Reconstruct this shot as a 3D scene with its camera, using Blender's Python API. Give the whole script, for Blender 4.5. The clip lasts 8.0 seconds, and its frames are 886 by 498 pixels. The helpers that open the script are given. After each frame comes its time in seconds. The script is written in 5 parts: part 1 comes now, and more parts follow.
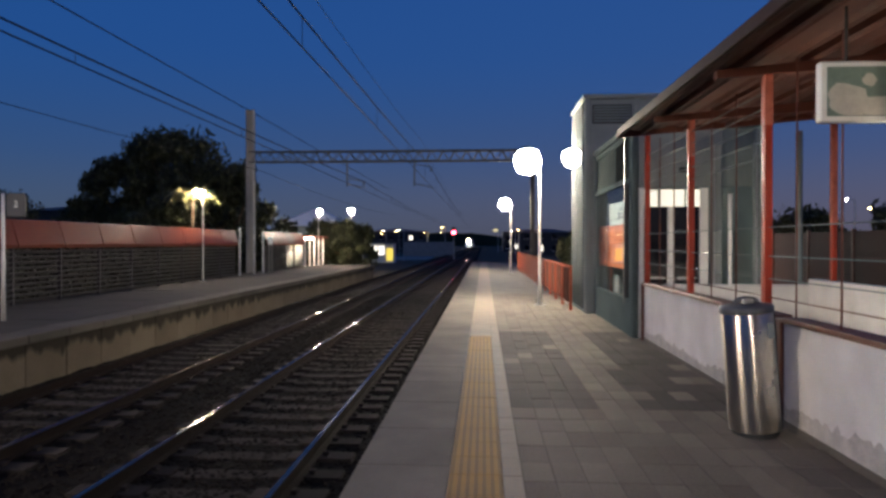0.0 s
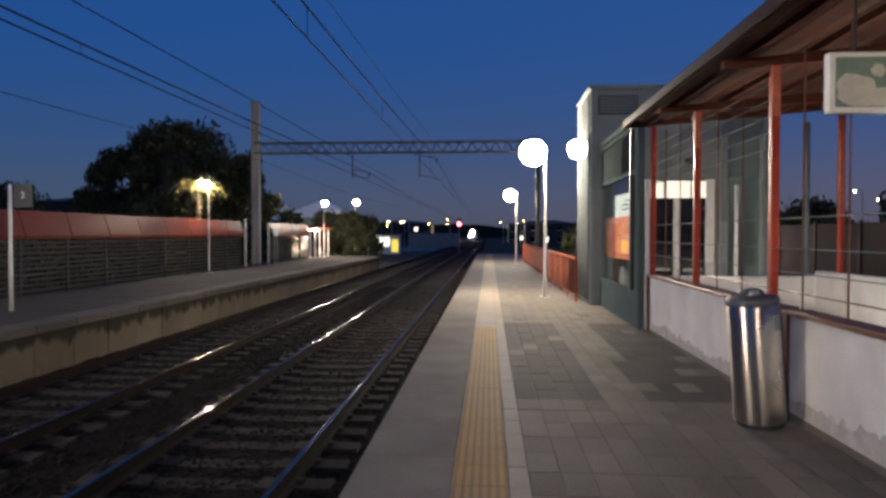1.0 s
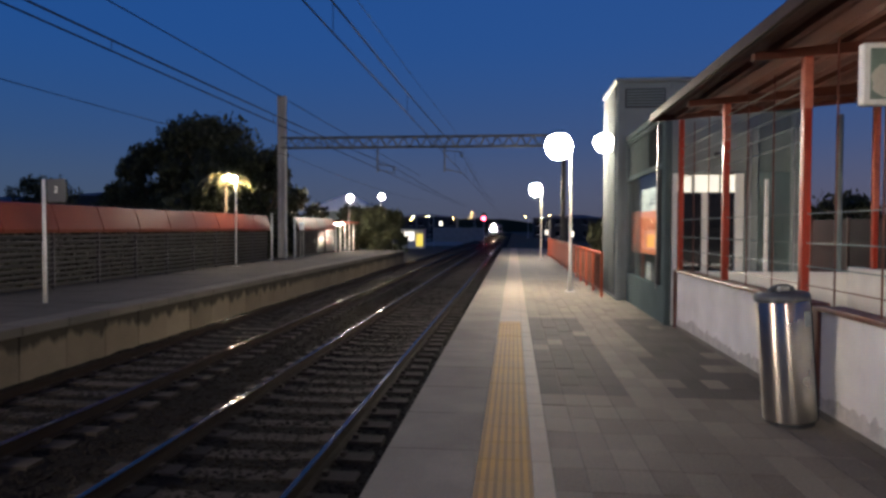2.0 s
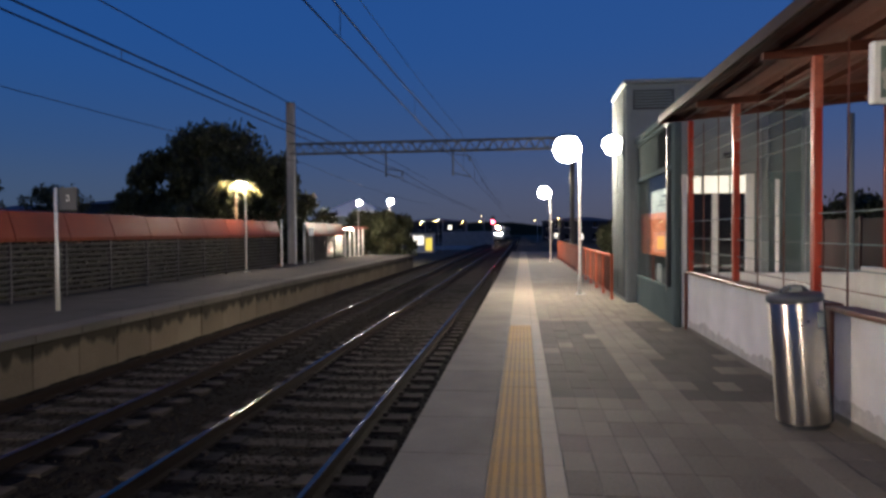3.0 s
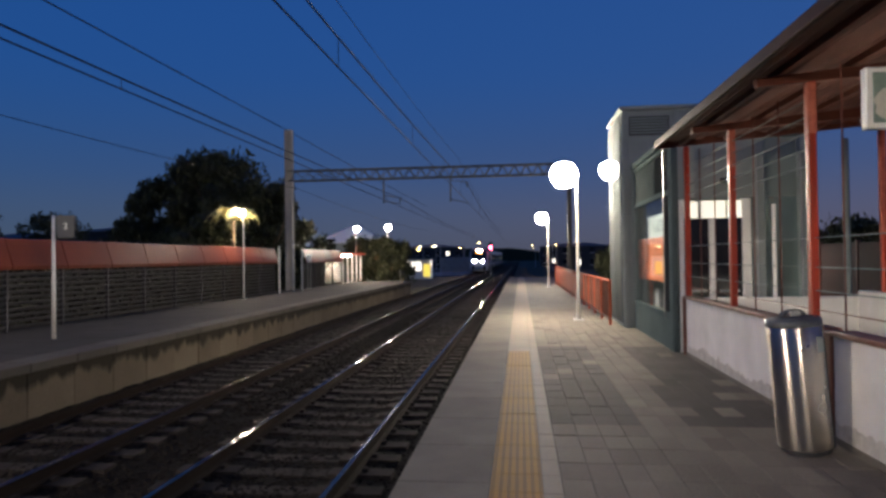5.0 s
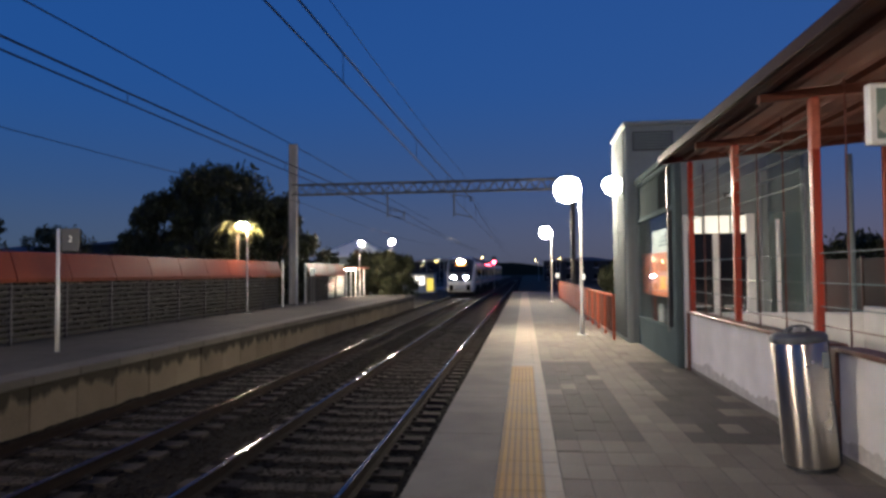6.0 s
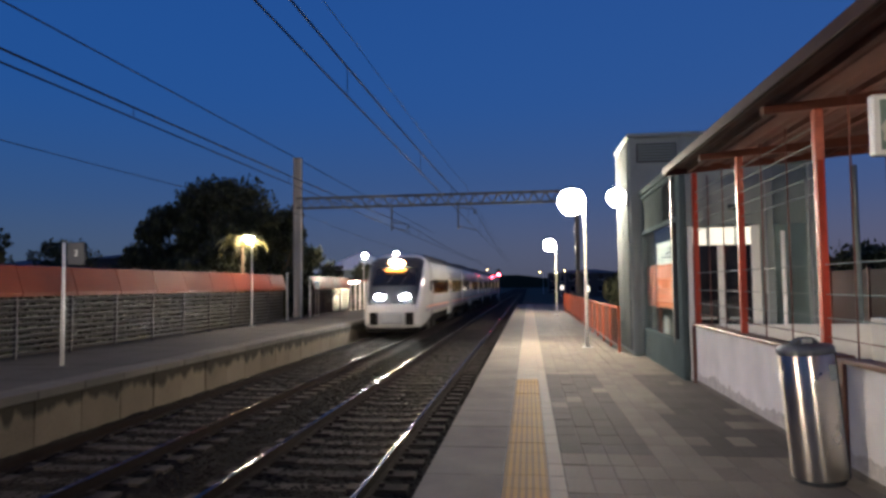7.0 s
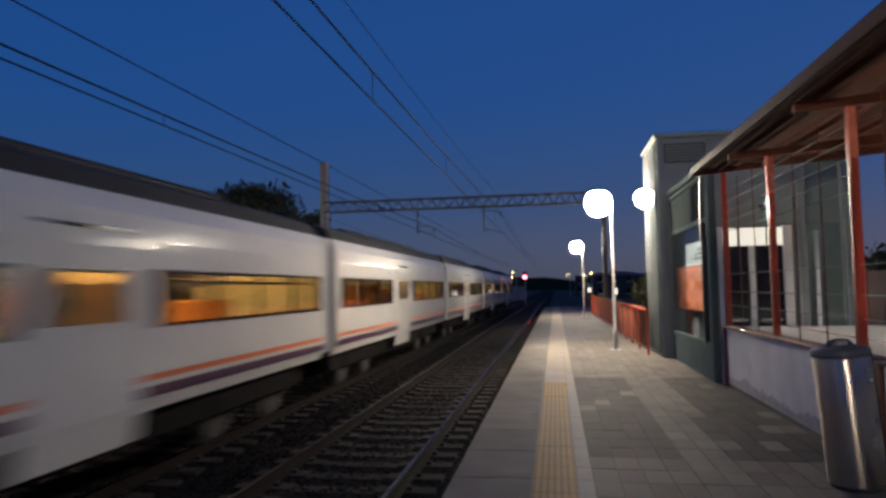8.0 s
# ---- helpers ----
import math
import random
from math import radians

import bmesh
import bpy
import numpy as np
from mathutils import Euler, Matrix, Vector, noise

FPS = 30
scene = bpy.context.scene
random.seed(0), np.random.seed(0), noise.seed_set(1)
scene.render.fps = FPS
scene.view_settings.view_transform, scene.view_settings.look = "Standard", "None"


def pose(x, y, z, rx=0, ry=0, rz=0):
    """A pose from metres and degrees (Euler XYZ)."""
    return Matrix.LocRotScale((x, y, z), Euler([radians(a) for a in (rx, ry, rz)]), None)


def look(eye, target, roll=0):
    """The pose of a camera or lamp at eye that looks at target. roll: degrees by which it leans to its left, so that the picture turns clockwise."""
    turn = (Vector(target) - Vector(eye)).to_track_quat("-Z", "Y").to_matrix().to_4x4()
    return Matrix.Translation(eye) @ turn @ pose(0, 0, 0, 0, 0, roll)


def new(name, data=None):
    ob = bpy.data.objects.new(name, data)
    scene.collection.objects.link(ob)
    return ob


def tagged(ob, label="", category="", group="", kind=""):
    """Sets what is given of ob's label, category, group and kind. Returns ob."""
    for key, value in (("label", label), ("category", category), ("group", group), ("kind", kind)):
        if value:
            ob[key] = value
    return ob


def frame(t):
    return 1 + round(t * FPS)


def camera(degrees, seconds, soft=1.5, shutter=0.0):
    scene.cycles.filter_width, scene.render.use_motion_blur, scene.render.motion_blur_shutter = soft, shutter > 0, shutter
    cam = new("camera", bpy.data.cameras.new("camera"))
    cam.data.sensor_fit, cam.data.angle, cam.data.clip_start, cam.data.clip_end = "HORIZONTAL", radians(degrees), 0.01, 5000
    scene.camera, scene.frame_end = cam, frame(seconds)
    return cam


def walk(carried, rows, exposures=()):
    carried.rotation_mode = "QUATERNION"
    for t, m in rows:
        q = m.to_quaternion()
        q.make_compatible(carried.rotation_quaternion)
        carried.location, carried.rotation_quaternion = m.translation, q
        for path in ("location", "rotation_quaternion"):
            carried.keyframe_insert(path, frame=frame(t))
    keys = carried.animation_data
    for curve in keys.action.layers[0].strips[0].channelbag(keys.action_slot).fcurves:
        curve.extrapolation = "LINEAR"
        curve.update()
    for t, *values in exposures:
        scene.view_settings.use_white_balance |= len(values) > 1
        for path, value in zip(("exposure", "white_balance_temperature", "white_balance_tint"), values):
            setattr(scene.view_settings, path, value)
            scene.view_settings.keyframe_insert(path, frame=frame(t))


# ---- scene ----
cam = camera(66.3, 8.0, soft=3.0, shutter=0.6)
EYE = (0.0, 0.0, 1.65)


def aim(yaw, pitch, roll, eye=EYE):
    """A camera pose: degrees turned left of +y, up, and leaning left."""
    y, p = radians(yaw), radians(pitch)
    way = Vector((-math.sin(y) * math.cos(p), math.cos(y) * math.cos(p), math.sin(p)))
    return look(eye, Vector(eye) + way, roll)


walk(cam, [(t, aim(a, b, c)) for t, a, b, c in (
    (0, 3.43, -0.53, 0.00),
    (0.5, 3.56, -0.83, 0.02),
    (1, 3.87, -1.26, 0.06),
    (1.5, 4.79, -1.64, 0.11),
    (2, 5.95, -1.74, 0.16),
    (3.5, 6.84, -1.17, -0.57),
    (4, 6.62, -0.84, -0.78),
    (4.5, 6.47, 0.03, -0.83),
    (6, 6.81, 2.00, -0.54),
    (6.5, 6.91, 2.67, -0.55),
    (7, 7.16, 3.07, -0.73),
    (7.5, 8.07, 3.23, -0.89),
    (8, 9.36, 3.35, -1.04))], exposures=((0, 0.16), (5.5, 0.18), (6.5, 0.3), (7.5, 0.26), (7.8, 0.16), (8, 0.02)))

# ---- sky at dusk ----
world = bpy.data.worlds.new("dusk")
scene.world = world
world.use_nodes = True
wn = world.node_tree
wn.nodes.clear()
place = wn.nodes.new("ShaderNodeTexCoord")
split = wn.nodes.new("ShaderNodeSeparateXYZ")
ramp_sky = wn.nodes.new("ShaderNodeValToRGB")
ramp_sky.color_ramp.interpolation = "B_SPLINE"
stops = ((0.0, (0.012, 0.014, 0.022)), (0.485, (0.014, 0.02, 0.04)), (0.51, (0.082, 0.096, 0.155)), (0.56, (0.034, 0.078, 0.215)), (0.63, (0.015, 0.076, 0.302)), (0.75, (0.013, 0.064, 0.28)), (1.0, (0.009, 0.036, 0.19)))
for k, (at, col) in enumerate(stops):
    el = ramp_sky.color_ramp.elements[k] if k < 2 else ramp_sky.color_ramp.elements.new(at)
    el.position, el.color = at, (*col, 1)
half = wn.nodes.new("ShaderNodeMapRange")
half.inputs["From Min"].default_value = -1.0
# the afterglow lies to the west, on the side of the tracks
west = wn.nodes.new("ShaderNodeMapRange")
west.inputs["From Min"].default_value, west.inputs["From Max"].default_value = -0.7, 0.5
east_tint = wn.nodes.new("ShaderNodeMix")
east_tint.data_type = "RGBA"
east_tint.inputs["A"].default_value, east_tint.inputs["B"].default_value = (0.74, 0.90, 0.84, 1), (1.34, 1.0, 0.84, 1)
toned = wn.nodes.new("ShaderNodeMix")
toned.data_type, toned.blend_type = "RGBA", "MULTIPLY"
toned.inputs["Factor"].default_value = 1.0
bg = wn.nodes.new("ShaderNodeBackground")
bg.inputs["Strength"].default_value = 1.0
wout = wn.nodes.new("ShaderNodeOutputWorld")
wn.links.new(place.outputs["Generated"], split.inputs[0])
wn.links.new(split.outputs["Z"], half.inputs["Value"])
wn.links.new(half.outputs[0], ramp_sky.inputs[0])
wn.links.new(split.outputs["X"], west.inputs["Value"])
wn.links.new(west.outputs[0], east_tint.inputs["Factor"])
wn.links.new(ramp_sky.outputs[0], toned.inputs["A"])
wn.links.new(east_tint.outputs["Result"], toned.inputs["B"])
wn.links.new(toned.outputs["Result"], bg.inputs[0])
wn.links.new(bg.outputs[0], wout.inputs[0])


# ---- materials ----
def mat(name, color, rough=0.6, metal=0.0, vary=0.25, scale=3.0, fine=60.0, bump=0.15, spec=0.5, wear=None, each=0.0, stretch=None, still=True):
    """A surface with broad stains, fine grain, relief, and a shade of its own for each piece."""
    m = bpy.data.materials.new(name)
    m.use_nodes = True
    nt = m.node_tree
    b = nt.nodes["Principled BSDF"]
    if still:
        where = nt.nodes.new("ShaderNodeNewGeometry").outputs["Position"]
    else:
        where = nt.nodes.new("ShaderNodeTexCoord").outputs["Object"]

    def noise_at(s, detail):
        n = nt.nodes.new("ShaderNodeTexNoise")
        n.inputs["Scale"].default_value, n.inputs["Detail"].default_value = s, detail
        if stretch and s == scale:
            mp = nt.nodes.new("ShaderNodeMapping")
            mp.inputs["Scale"].default_value = stretch
            nt.links.new(where, mp.inputs["Vector"])
            nt.links.new(mp.outputs[0], n.inputs["Vector"])
        else:
            nt.links.new(where, n.inputs["Vector"])
        return n.outputs["Fac"]

    def math_node(op, a, v):
        n = nt.nodes.new("ShaderNodeMath")
        n.operation = op
        nt.links.new(a, n.inputs[0])
        if isinstance(v, float):
            n.inputs[1].default_value = v
        else:
            nt.links.new(v, n.inputs[1])
        return n.outputs[0]

    broad, grain = noise_at(scale, 5.0), noise_at(fine, 3.0)
    total = math_node("ADD", math_node("MULTIPLY", broad, 1.3), math_node("MULTIPLY", grain, 0.7))
    if each:
        info = nt.nodes.new("ShaderNodeObjectInfo")
        geo = nt.nodes.new("ShaderNodeNewGeometry")
        rnd = math_node("FRACT", math_node("ADD", info.outputs["Random"], geo.outputs["Random Per Island"]), 0.0)
        total = math_node("ADD", total, math_node("MULTIPLY", math_node("SUBTRACT", rnd, 0.5), each))
    ramp = nt.nodes.new("ShaderNodeMapRange")
    ramp.inputs["From Min"].default_value, ramp.inputs["From Max"].default_value = 0.5, 1.5
    nt.links.new(total, ramp.inputs["Value"])
    mix = nt.nodes.new("ShaderNodeMix")
    mix.data_type = "RGBA"
    dark = wear or tuple(c * (1 - vary) for c in color)
    light = tuple(min(1.0, c * (1 + vary * 0.6)) for c in color)
    mix.inputs["A"].default_value, mix.inputs["B"].default_value = (*dark, 1), (*light, 1)
    nt.links.new(ramp.outputs[0], mix.inputs["Factor"])
    nt.links.new(mix.outputs["Result"], b.inputs["Base Color"])
    r = nt.nodes.new("ShaderNodeMapRange")
    r.inputs["To Min"].default_value, r.inputs["To Max"].default_value = max(0.02, rough - 0.1), min(1.0, rough + 0.1)
    nt.links.new(broad, r.inputs["Value"])
    nt.links.new(r.outputs[0], b.inputs["Roughness"])
    b.inputs["Metallic"].default_value = metal
    b.inputs["Specular IOR Level"].default_value = spec
    if bump:
        bp = nt.nodes.new("ShaderNodeBump")
        bp.inputs["Strength"].default_value, bp.inputs["Distance"].default_value = bump, 0.02
        nt.links.new(grain, bp.inputs["Height"])
        nt.links.new(bp.outputs[0], b.inputs["Normal"])
    return m


def glow(name, color, strength):
    m = bpy.data.materials.new(name)
    m.use_nodes = True
    nt = m.node_tree
    b = nt.nodes["Principled BSDF"]
    b.inputs["Base Color"].default_value = (*[min(1, c) * 0.8 for c in color], 1)
    b.inputs["Emission Color"].default_value = (*color, 1)
    b.inputs["Emission Strength"].default_value = strength
    return m


def glass(name, tint=(0.85, 0.92, 0.92), rough=0.03):
    """A pane: a thin sheet that lets most light pass and mirrors some."""
    m = bpy.data.materials.new(name)
    m.use_nodes = True
    nt = m.node_tree
    nt.nodes.clear()
    out = nt.nodes.new("ShaderNodeOutputMaterial")
    tr = nt.nodes.new("ShaderNodeBsdfTransparent")
    tr.inputs[0].default_value = (*tint, 1)
    gl = nt.nodes.new("ShaderNodeBsdfGlossy")
    gl.inputs["Roughness"].default_value = rough
    lw = nt.nodes.new("ShaderNodeLayerWeight")
    lw.inputs["Blend"].default_value = 0.5
    pw = nt.nodes.new("ShaderNodeMath")
    pw.operation, pw.inputs[1].default_value = "POWER", 3.5
    fr = nt.nodes.new("ShaderNodeMapRange")
    fr.inputs["To Min"].default_value, fr.inputs["To Max"].default_value = 0.04, 0.75
    nt.links.new(lw.outputs["Facing"], pw.inputs[0])
    nt.links.new(pw.outputs[0], fr.inputs["Value"])
    mx = nt.nodes.new("ShaderNodeMixShader")
    nt.links.new(fr.outputs[0], mx.inputs[0])
    nt.links.new(tr.outputs[0], mx.inputs[1])
    nt.links.new(gl.outputs[0], mx.inputs[2])
    nt.links.new(mx.outputs[0], out.inputs[0])
    return m


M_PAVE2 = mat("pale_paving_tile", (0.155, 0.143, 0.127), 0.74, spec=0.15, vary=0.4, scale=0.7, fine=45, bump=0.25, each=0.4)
M_PAVE = mat("paving_tile", (0.150, 0.130, 0.108), 0.74, spec=0.08, vary=0.5, scale=0.55, fine=45, bump=0.25, each=0.36)
M_JOINT = mat("paving_joint", (0.105, 0.093, 0.080), 0.9, vary=0.3)
M_COPING = mat("coping_concrete", (0.160, 0.145, 0.123), 0.8, spec=0.1, vary=0.4, scale=1.5, fine=50, bump=0.2, each=0.25)
M_GROOVE = mat("tactile_groove", (0.21, 0.120, 0.035), 0.8, vary=0.3, scale=2, fine=40)
M_COPING2 = mat("old_coping_concrete", (0.085, 0.074, 0.06), 0.85, vary=0.45, scale=0.7, fine=40, bump=0.25, each=0.3, spec=0.3)
M_TACTILE = mat("tactile_yellow", (0.34, 0.185, 0.040), 0.7, spec=0.15, vary=0.25, scale=2, fine=40, each=0.2, wear=(0.26, 0.155, 0.055))
M_PALE = mat("pale_strip", (0.25, 0.215, 0.168), 0.7, spec=0.15, vary=0.25, scale=2, fine=40, each=0.2)
M_CONC = mat("stained_concrete", (0.10, 0.083, 0.058), 0.9, vary=0.55, scale=1.1, fine=25, bump=0.35, each=0.22, wear=(0.018, 0.014, 0.010), stretch=(1.5, 1.5, 1.1), spec=0.1)
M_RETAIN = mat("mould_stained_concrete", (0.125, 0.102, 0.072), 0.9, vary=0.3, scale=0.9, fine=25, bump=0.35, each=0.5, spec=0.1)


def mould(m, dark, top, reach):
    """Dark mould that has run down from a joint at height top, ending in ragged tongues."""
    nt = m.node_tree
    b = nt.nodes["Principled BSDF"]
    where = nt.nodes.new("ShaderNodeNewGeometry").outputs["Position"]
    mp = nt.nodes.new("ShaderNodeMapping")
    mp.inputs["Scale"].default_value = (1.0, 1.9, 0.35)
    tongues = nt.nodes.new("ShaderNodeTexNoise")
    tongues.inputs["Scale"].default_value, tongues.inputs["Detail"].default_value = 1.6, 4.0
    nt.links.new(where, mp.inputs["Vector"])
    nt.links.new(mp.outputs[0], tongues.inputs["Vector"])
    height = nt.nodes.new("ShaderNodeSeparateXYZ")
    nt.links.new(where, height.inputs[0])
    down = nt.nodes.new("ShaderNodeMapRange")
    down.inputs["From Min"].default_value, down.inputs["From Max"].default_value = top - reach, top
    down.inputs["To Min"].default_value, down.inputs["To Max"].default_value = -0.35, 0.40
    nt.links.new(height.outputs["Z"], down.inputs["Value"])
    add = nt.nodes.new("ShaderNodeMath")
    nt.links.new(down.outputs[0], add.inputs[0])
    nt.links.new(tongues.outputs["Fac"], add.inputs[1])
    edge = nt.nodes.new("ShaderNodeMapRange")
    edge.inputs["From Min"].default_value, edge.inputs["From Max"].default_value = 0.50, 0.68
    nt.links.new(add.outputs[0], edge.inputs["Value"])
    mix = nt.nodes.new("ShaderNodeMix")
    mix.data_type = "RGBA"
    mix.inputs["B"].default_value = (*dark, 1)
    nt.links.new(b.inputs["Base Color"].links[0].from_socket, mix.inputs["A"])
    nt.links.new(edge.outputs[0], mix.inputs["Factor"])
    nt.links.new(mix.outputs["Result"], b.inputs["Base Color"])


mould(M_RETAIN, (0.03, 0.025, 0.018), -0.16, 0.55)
M_ASPHALT2 = mat("old_asphalt", (0.062, 0.056, 0.05), 0.9, vary=0.4, scale=0.6, fine=40, bump=0.3, spec=0.15)
# paving tile copy in the tone of the shaded floor
M_PAVESHADE = mat("shaded_paving_tile", (0.080, 0.073, 0.068), 0.7, spec=0.03, vary=0.4, scale=0.8, fine=45, bump=0.25, each=0.3)
M_DIRT = mat("splashed_dirt", (0.44, 0.42, 0.41), 0.9, vary=0.4, scale=7, fine=40, bump=0.2, spec=0.1)
M_YARD = mat("pale_yard_concrete", (0.32, 0.29, 0.24), 0.9, vary=0.3, scale=0.5, fine=20, bump=0.2, spec=0.1)
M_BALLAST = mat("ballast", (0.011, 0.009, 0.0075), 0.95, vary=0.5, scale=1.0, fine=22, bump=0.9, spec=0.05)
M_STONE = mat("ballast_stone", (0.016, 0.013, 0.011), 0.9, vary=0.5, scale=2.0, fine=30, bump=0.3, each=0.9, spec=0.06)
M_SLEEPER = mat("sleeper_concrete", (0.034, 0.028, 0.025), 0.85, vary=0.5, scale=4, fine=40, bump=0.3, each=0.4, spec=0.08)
M_RAILTOP = mat("polished_rail", (0.15, 0.12, 0.095), 0.17, 1.0, vary=0.3, scale=2, fine=90, bump=0.03)
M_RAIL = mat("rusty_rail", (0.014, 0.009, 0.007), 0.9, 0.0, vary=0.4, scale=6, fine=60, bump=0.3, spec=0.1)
M_GROUND = mat("dry_ground", (0.10, 0.085, 0.06), 0.95, vary=0.5, scale=0.4, fine=8, bump=0.5, spec=0.05)
M_RED = mat("red_enamel", (0.36, 0.036, 0.016), 0.38, 0.0, vary=0.25, scale=2.5, fine=30, bump=0.05, wear=(0.24, 0.032, 0.016), spec=0.35)
M_BAND = mat("dull_red_band", (0.17, 0.034, 0.013), 0.36, spec=0.14, vary=0.3, scale=0.8, fine=30, bump=0.05, wear=(0.10, 0.026, 0.014), each=0.3)
M_ORANGE = mat("orange_red_paint", (0.55, 0.10, 0.03), 0.42, vary=0.2, scale=3, fine=40, bump=0.05)
M_RAILRED = mat("dull_orange_paint", (0.34, 0.065, 0.025), 0.5, vary=0.3, scale=3, fine=40, bump=0.05, spec=0.25)
M_BROWN = mat("brown_red_steel", (0.12, 0.036, 0.022), 0.5, vary=0.3, scale=3, fine=40, bump=0.1)
M_ROOFSIDE = mat("oxide_roof_sheet", (0.10, 0.034, 0.024), 0.6, vary=0.3, scale=1.5, fine=30, bump=0.1)
M_FASCIA = mat("dark_fascia", (0.04, 0.02, 0.014), 0.5, spec=0.1, vary=0.4, scale=2, fine=30, bump=0.15)
M_WHITEWALL = mat("white_render", (0.62, 0.61, 0.61), 0.8, vary=0.34, scale=1.7, fine=70, bump=0.25)
M_STEEL = mat("brushed_steel", (0.62, 0.58, 0.52), 0.31, 1.0, vary=0.12, scale=3, fine=120, bump=0.03)
ring_way = M_STEEL.node_tree.nodes.new("ShaderNodeTangent")
ring_way.direction_type, ring_way.axis = "RADIAL", "Z"
M_STEEL.node_tree.links.new(ring_way.outputs[0], M_STEEL.node_tree.nodes["Principled BSDF"].inputs["Tangent"])
M_STEEL.node_tree.nodes["Principled BSDF"].inputs["Anisotropic"].default_value = 0.9
M_STEEL.node_tree.nodes["Principled BSDF"].inputs["Anisotropic Rotation"].default_value = 0.25
M_PALEPOST = mat("pale_painted_post", (0.55, 0.54, 0.52), 0.45, 0.2, vary=0.2, scale=6, fine=50, bump=0.04)
M_GALV = mat("galvanised_steel", (0.42, 0.43, 0.43), 0.42, 0.85, vary=0.25, scale=5, fine=60, bump=0.05)
M_GREY = mat("grey_painted_metal", (0.17, 0.205, 0.205), 0.6, 0.0, spec=0.15, vary=0.15, scale=2, fine=50, bump=0.05)
M_GREYLIGHT = mat("pale_grey_cladding", (0.22, 0.245, 0.25), 0.65, 0.0, spec=0.0, vary=0.15, scale=2, fine=50, bump=0.05)
M_CLAD = mat("grey_green_cladding", (0.085, 0.11, 0.115), 0.6, vary=0.18, scale=2, fine=50, bump=0.05, spec=0.0)
M_UPPER = mat("dull_upper_panel", (0.05, 0.062, 0.063), 0.6, vary=0.2, scale=2, fine=50, bump=0.05, spec=0.0)
M_SLOT = mat("dull_dark_glazing", (0.018, 0.022, 0.024), 0.6, vary=0.2, bump=0.02, spec=0.0)
M_DARK = mat("dark_metal", (0.035, 0.037, 0.042), 0.5, 0.3, vary=0.3, scale=5, fine=50, bump=0.08)
M_SLAT = mat("dark_slat", (0.085, 0.080, 0.082), 0.5, 0.2, vary=0.3, scale=3, fine=40, bump=0.06, spec=0.3)
M_LEAF = mat("leaf", (0.040, 0.043, 0.021), 0.6, vary=0.5, scale=1.0, fine=12, bump=0.1, each=0.9, spec=0.2)
M_BARK = mat("bark", (0.11, 0.08, 0.055), 0.95, vary=0.5, scale=4, fine=25, bump=0.8, spec=0.1)
M_WEATHERED = mat("weathered_steel", (0.07, 0.068, 0.065), 0.8, vary=0.35, scale=1.5, fine=30, bump=0.15, spec=0.2)
M_FROND = mat("palm_frond", (0.20, 0.18, 0.085), 0.6, vary=0.4, scale=2.0, fine=18, bump=0.1, each=0.6, spec=0.2)
M_POSTGREY = mat("concrete_mast", (0.33, 0.31, 0.28), 0.8, vary=0.3, scale=1.2, fine=25, bump=0.25)
M_WIRE = mat("copper_wire", (0.012, 0.011, 0.013), 0.9, 0.0, vary=0.2, bump=0, spec=0.1)
M_SIGNWHITE = mat("sign_white", (0.72, 0.72, 0.70), 0.45, vary=0.1, scale=3, fine=40, bump=0.03)
M_SIGNART = mat("sign_green_grey", (0.16, 0.22, 0.19), 0.45, vary=0.3, scale=6, fine=30, bump=0.03)
M_PALEART = mat("faded_print", (0.50, 0.48, 0.42), 0.5, vary=0.25, scale=9, fine=40, bump=0.02)
M_PLASTIC = mat("grey_plastic", (0.075, 0.082, 0.095), 0.45, vary=0.25, scale=5, fine=50, bump=0.05)
M_DARKRED = mat("dark_red_mesh", (0.055, 0.020, 0.015), 0.7, vary=0.4, scale=2, fine=30, bump=0.1)
M_FADED = mat("faded_wrap", (0.42, 0.12, 0.08), 0.6, vary=0.5, scale=14, fine=50, bump=0.1, wear=(0.25, 0.06, 0.04))
M_SIGNDARK = mat("sign_dark", (0.05, 0.052, 0.06), 0.5, vary=0.2, bump=0.03)
M_TRAIN = mat("train_white", (0.62, 0.60, 0.56), 0.10, vary=0.08, scale=1.5, fine=40, bump=0.02, still=False)
M_TRAINGREY = mat("train_grey", (0.33, 0.335, 0.335), 0.4, vary=0.12, scale=2, fine=40, bump=0.02, still=False)
M_TRAINROOF = mat("train_roof", (0.03, 0.029, 0.03), 0.75, spec=0.2, vary=0.3, scale=2, fine=40, bump=0.1, still=False)
M_STRIPE_O = mat("train_orange_stripe", (0.62, 0.13, 0.03), 0.35, vary=0.1, bump=0.02, still=False)
M_STRIPE_P = mat("train_purple_stripe", (0.075, 0.025, 0.06), 0.35, vary=0.1, bump=0.02, still=False)
M_UNDER = mat("train_underframe", (0.014, 0.012, 0.011), 0.9, vary=0.4, scale=3, fine=30, bump=0.2, spec=0.06, still=False)
M_TYRE = mat("wheel_steel", (0.03, 0.025, 0.022), 0.8, 0.0, vary=0.3, bump=0.1, still=False)
M_LAMP = glow("lamp_globe", (1.0, 0.88, 0.70), 430)
# stronger copy of the lamp globe for lamps across the tracks
M_STRONGLAMP = glow("strong_lamp_globe", (1.0, 0.86, 0.69), 1420)
M_BULB = glow("tower_lamp", (1.0, 0.93, 0.82), 22)
M_HEAD = glow("headlight", (0.95, 0.97, 1.0), 650)
M_TOPLIGHT = glow("warm_headlight", (1.0, 0.74, 0.40), 900)
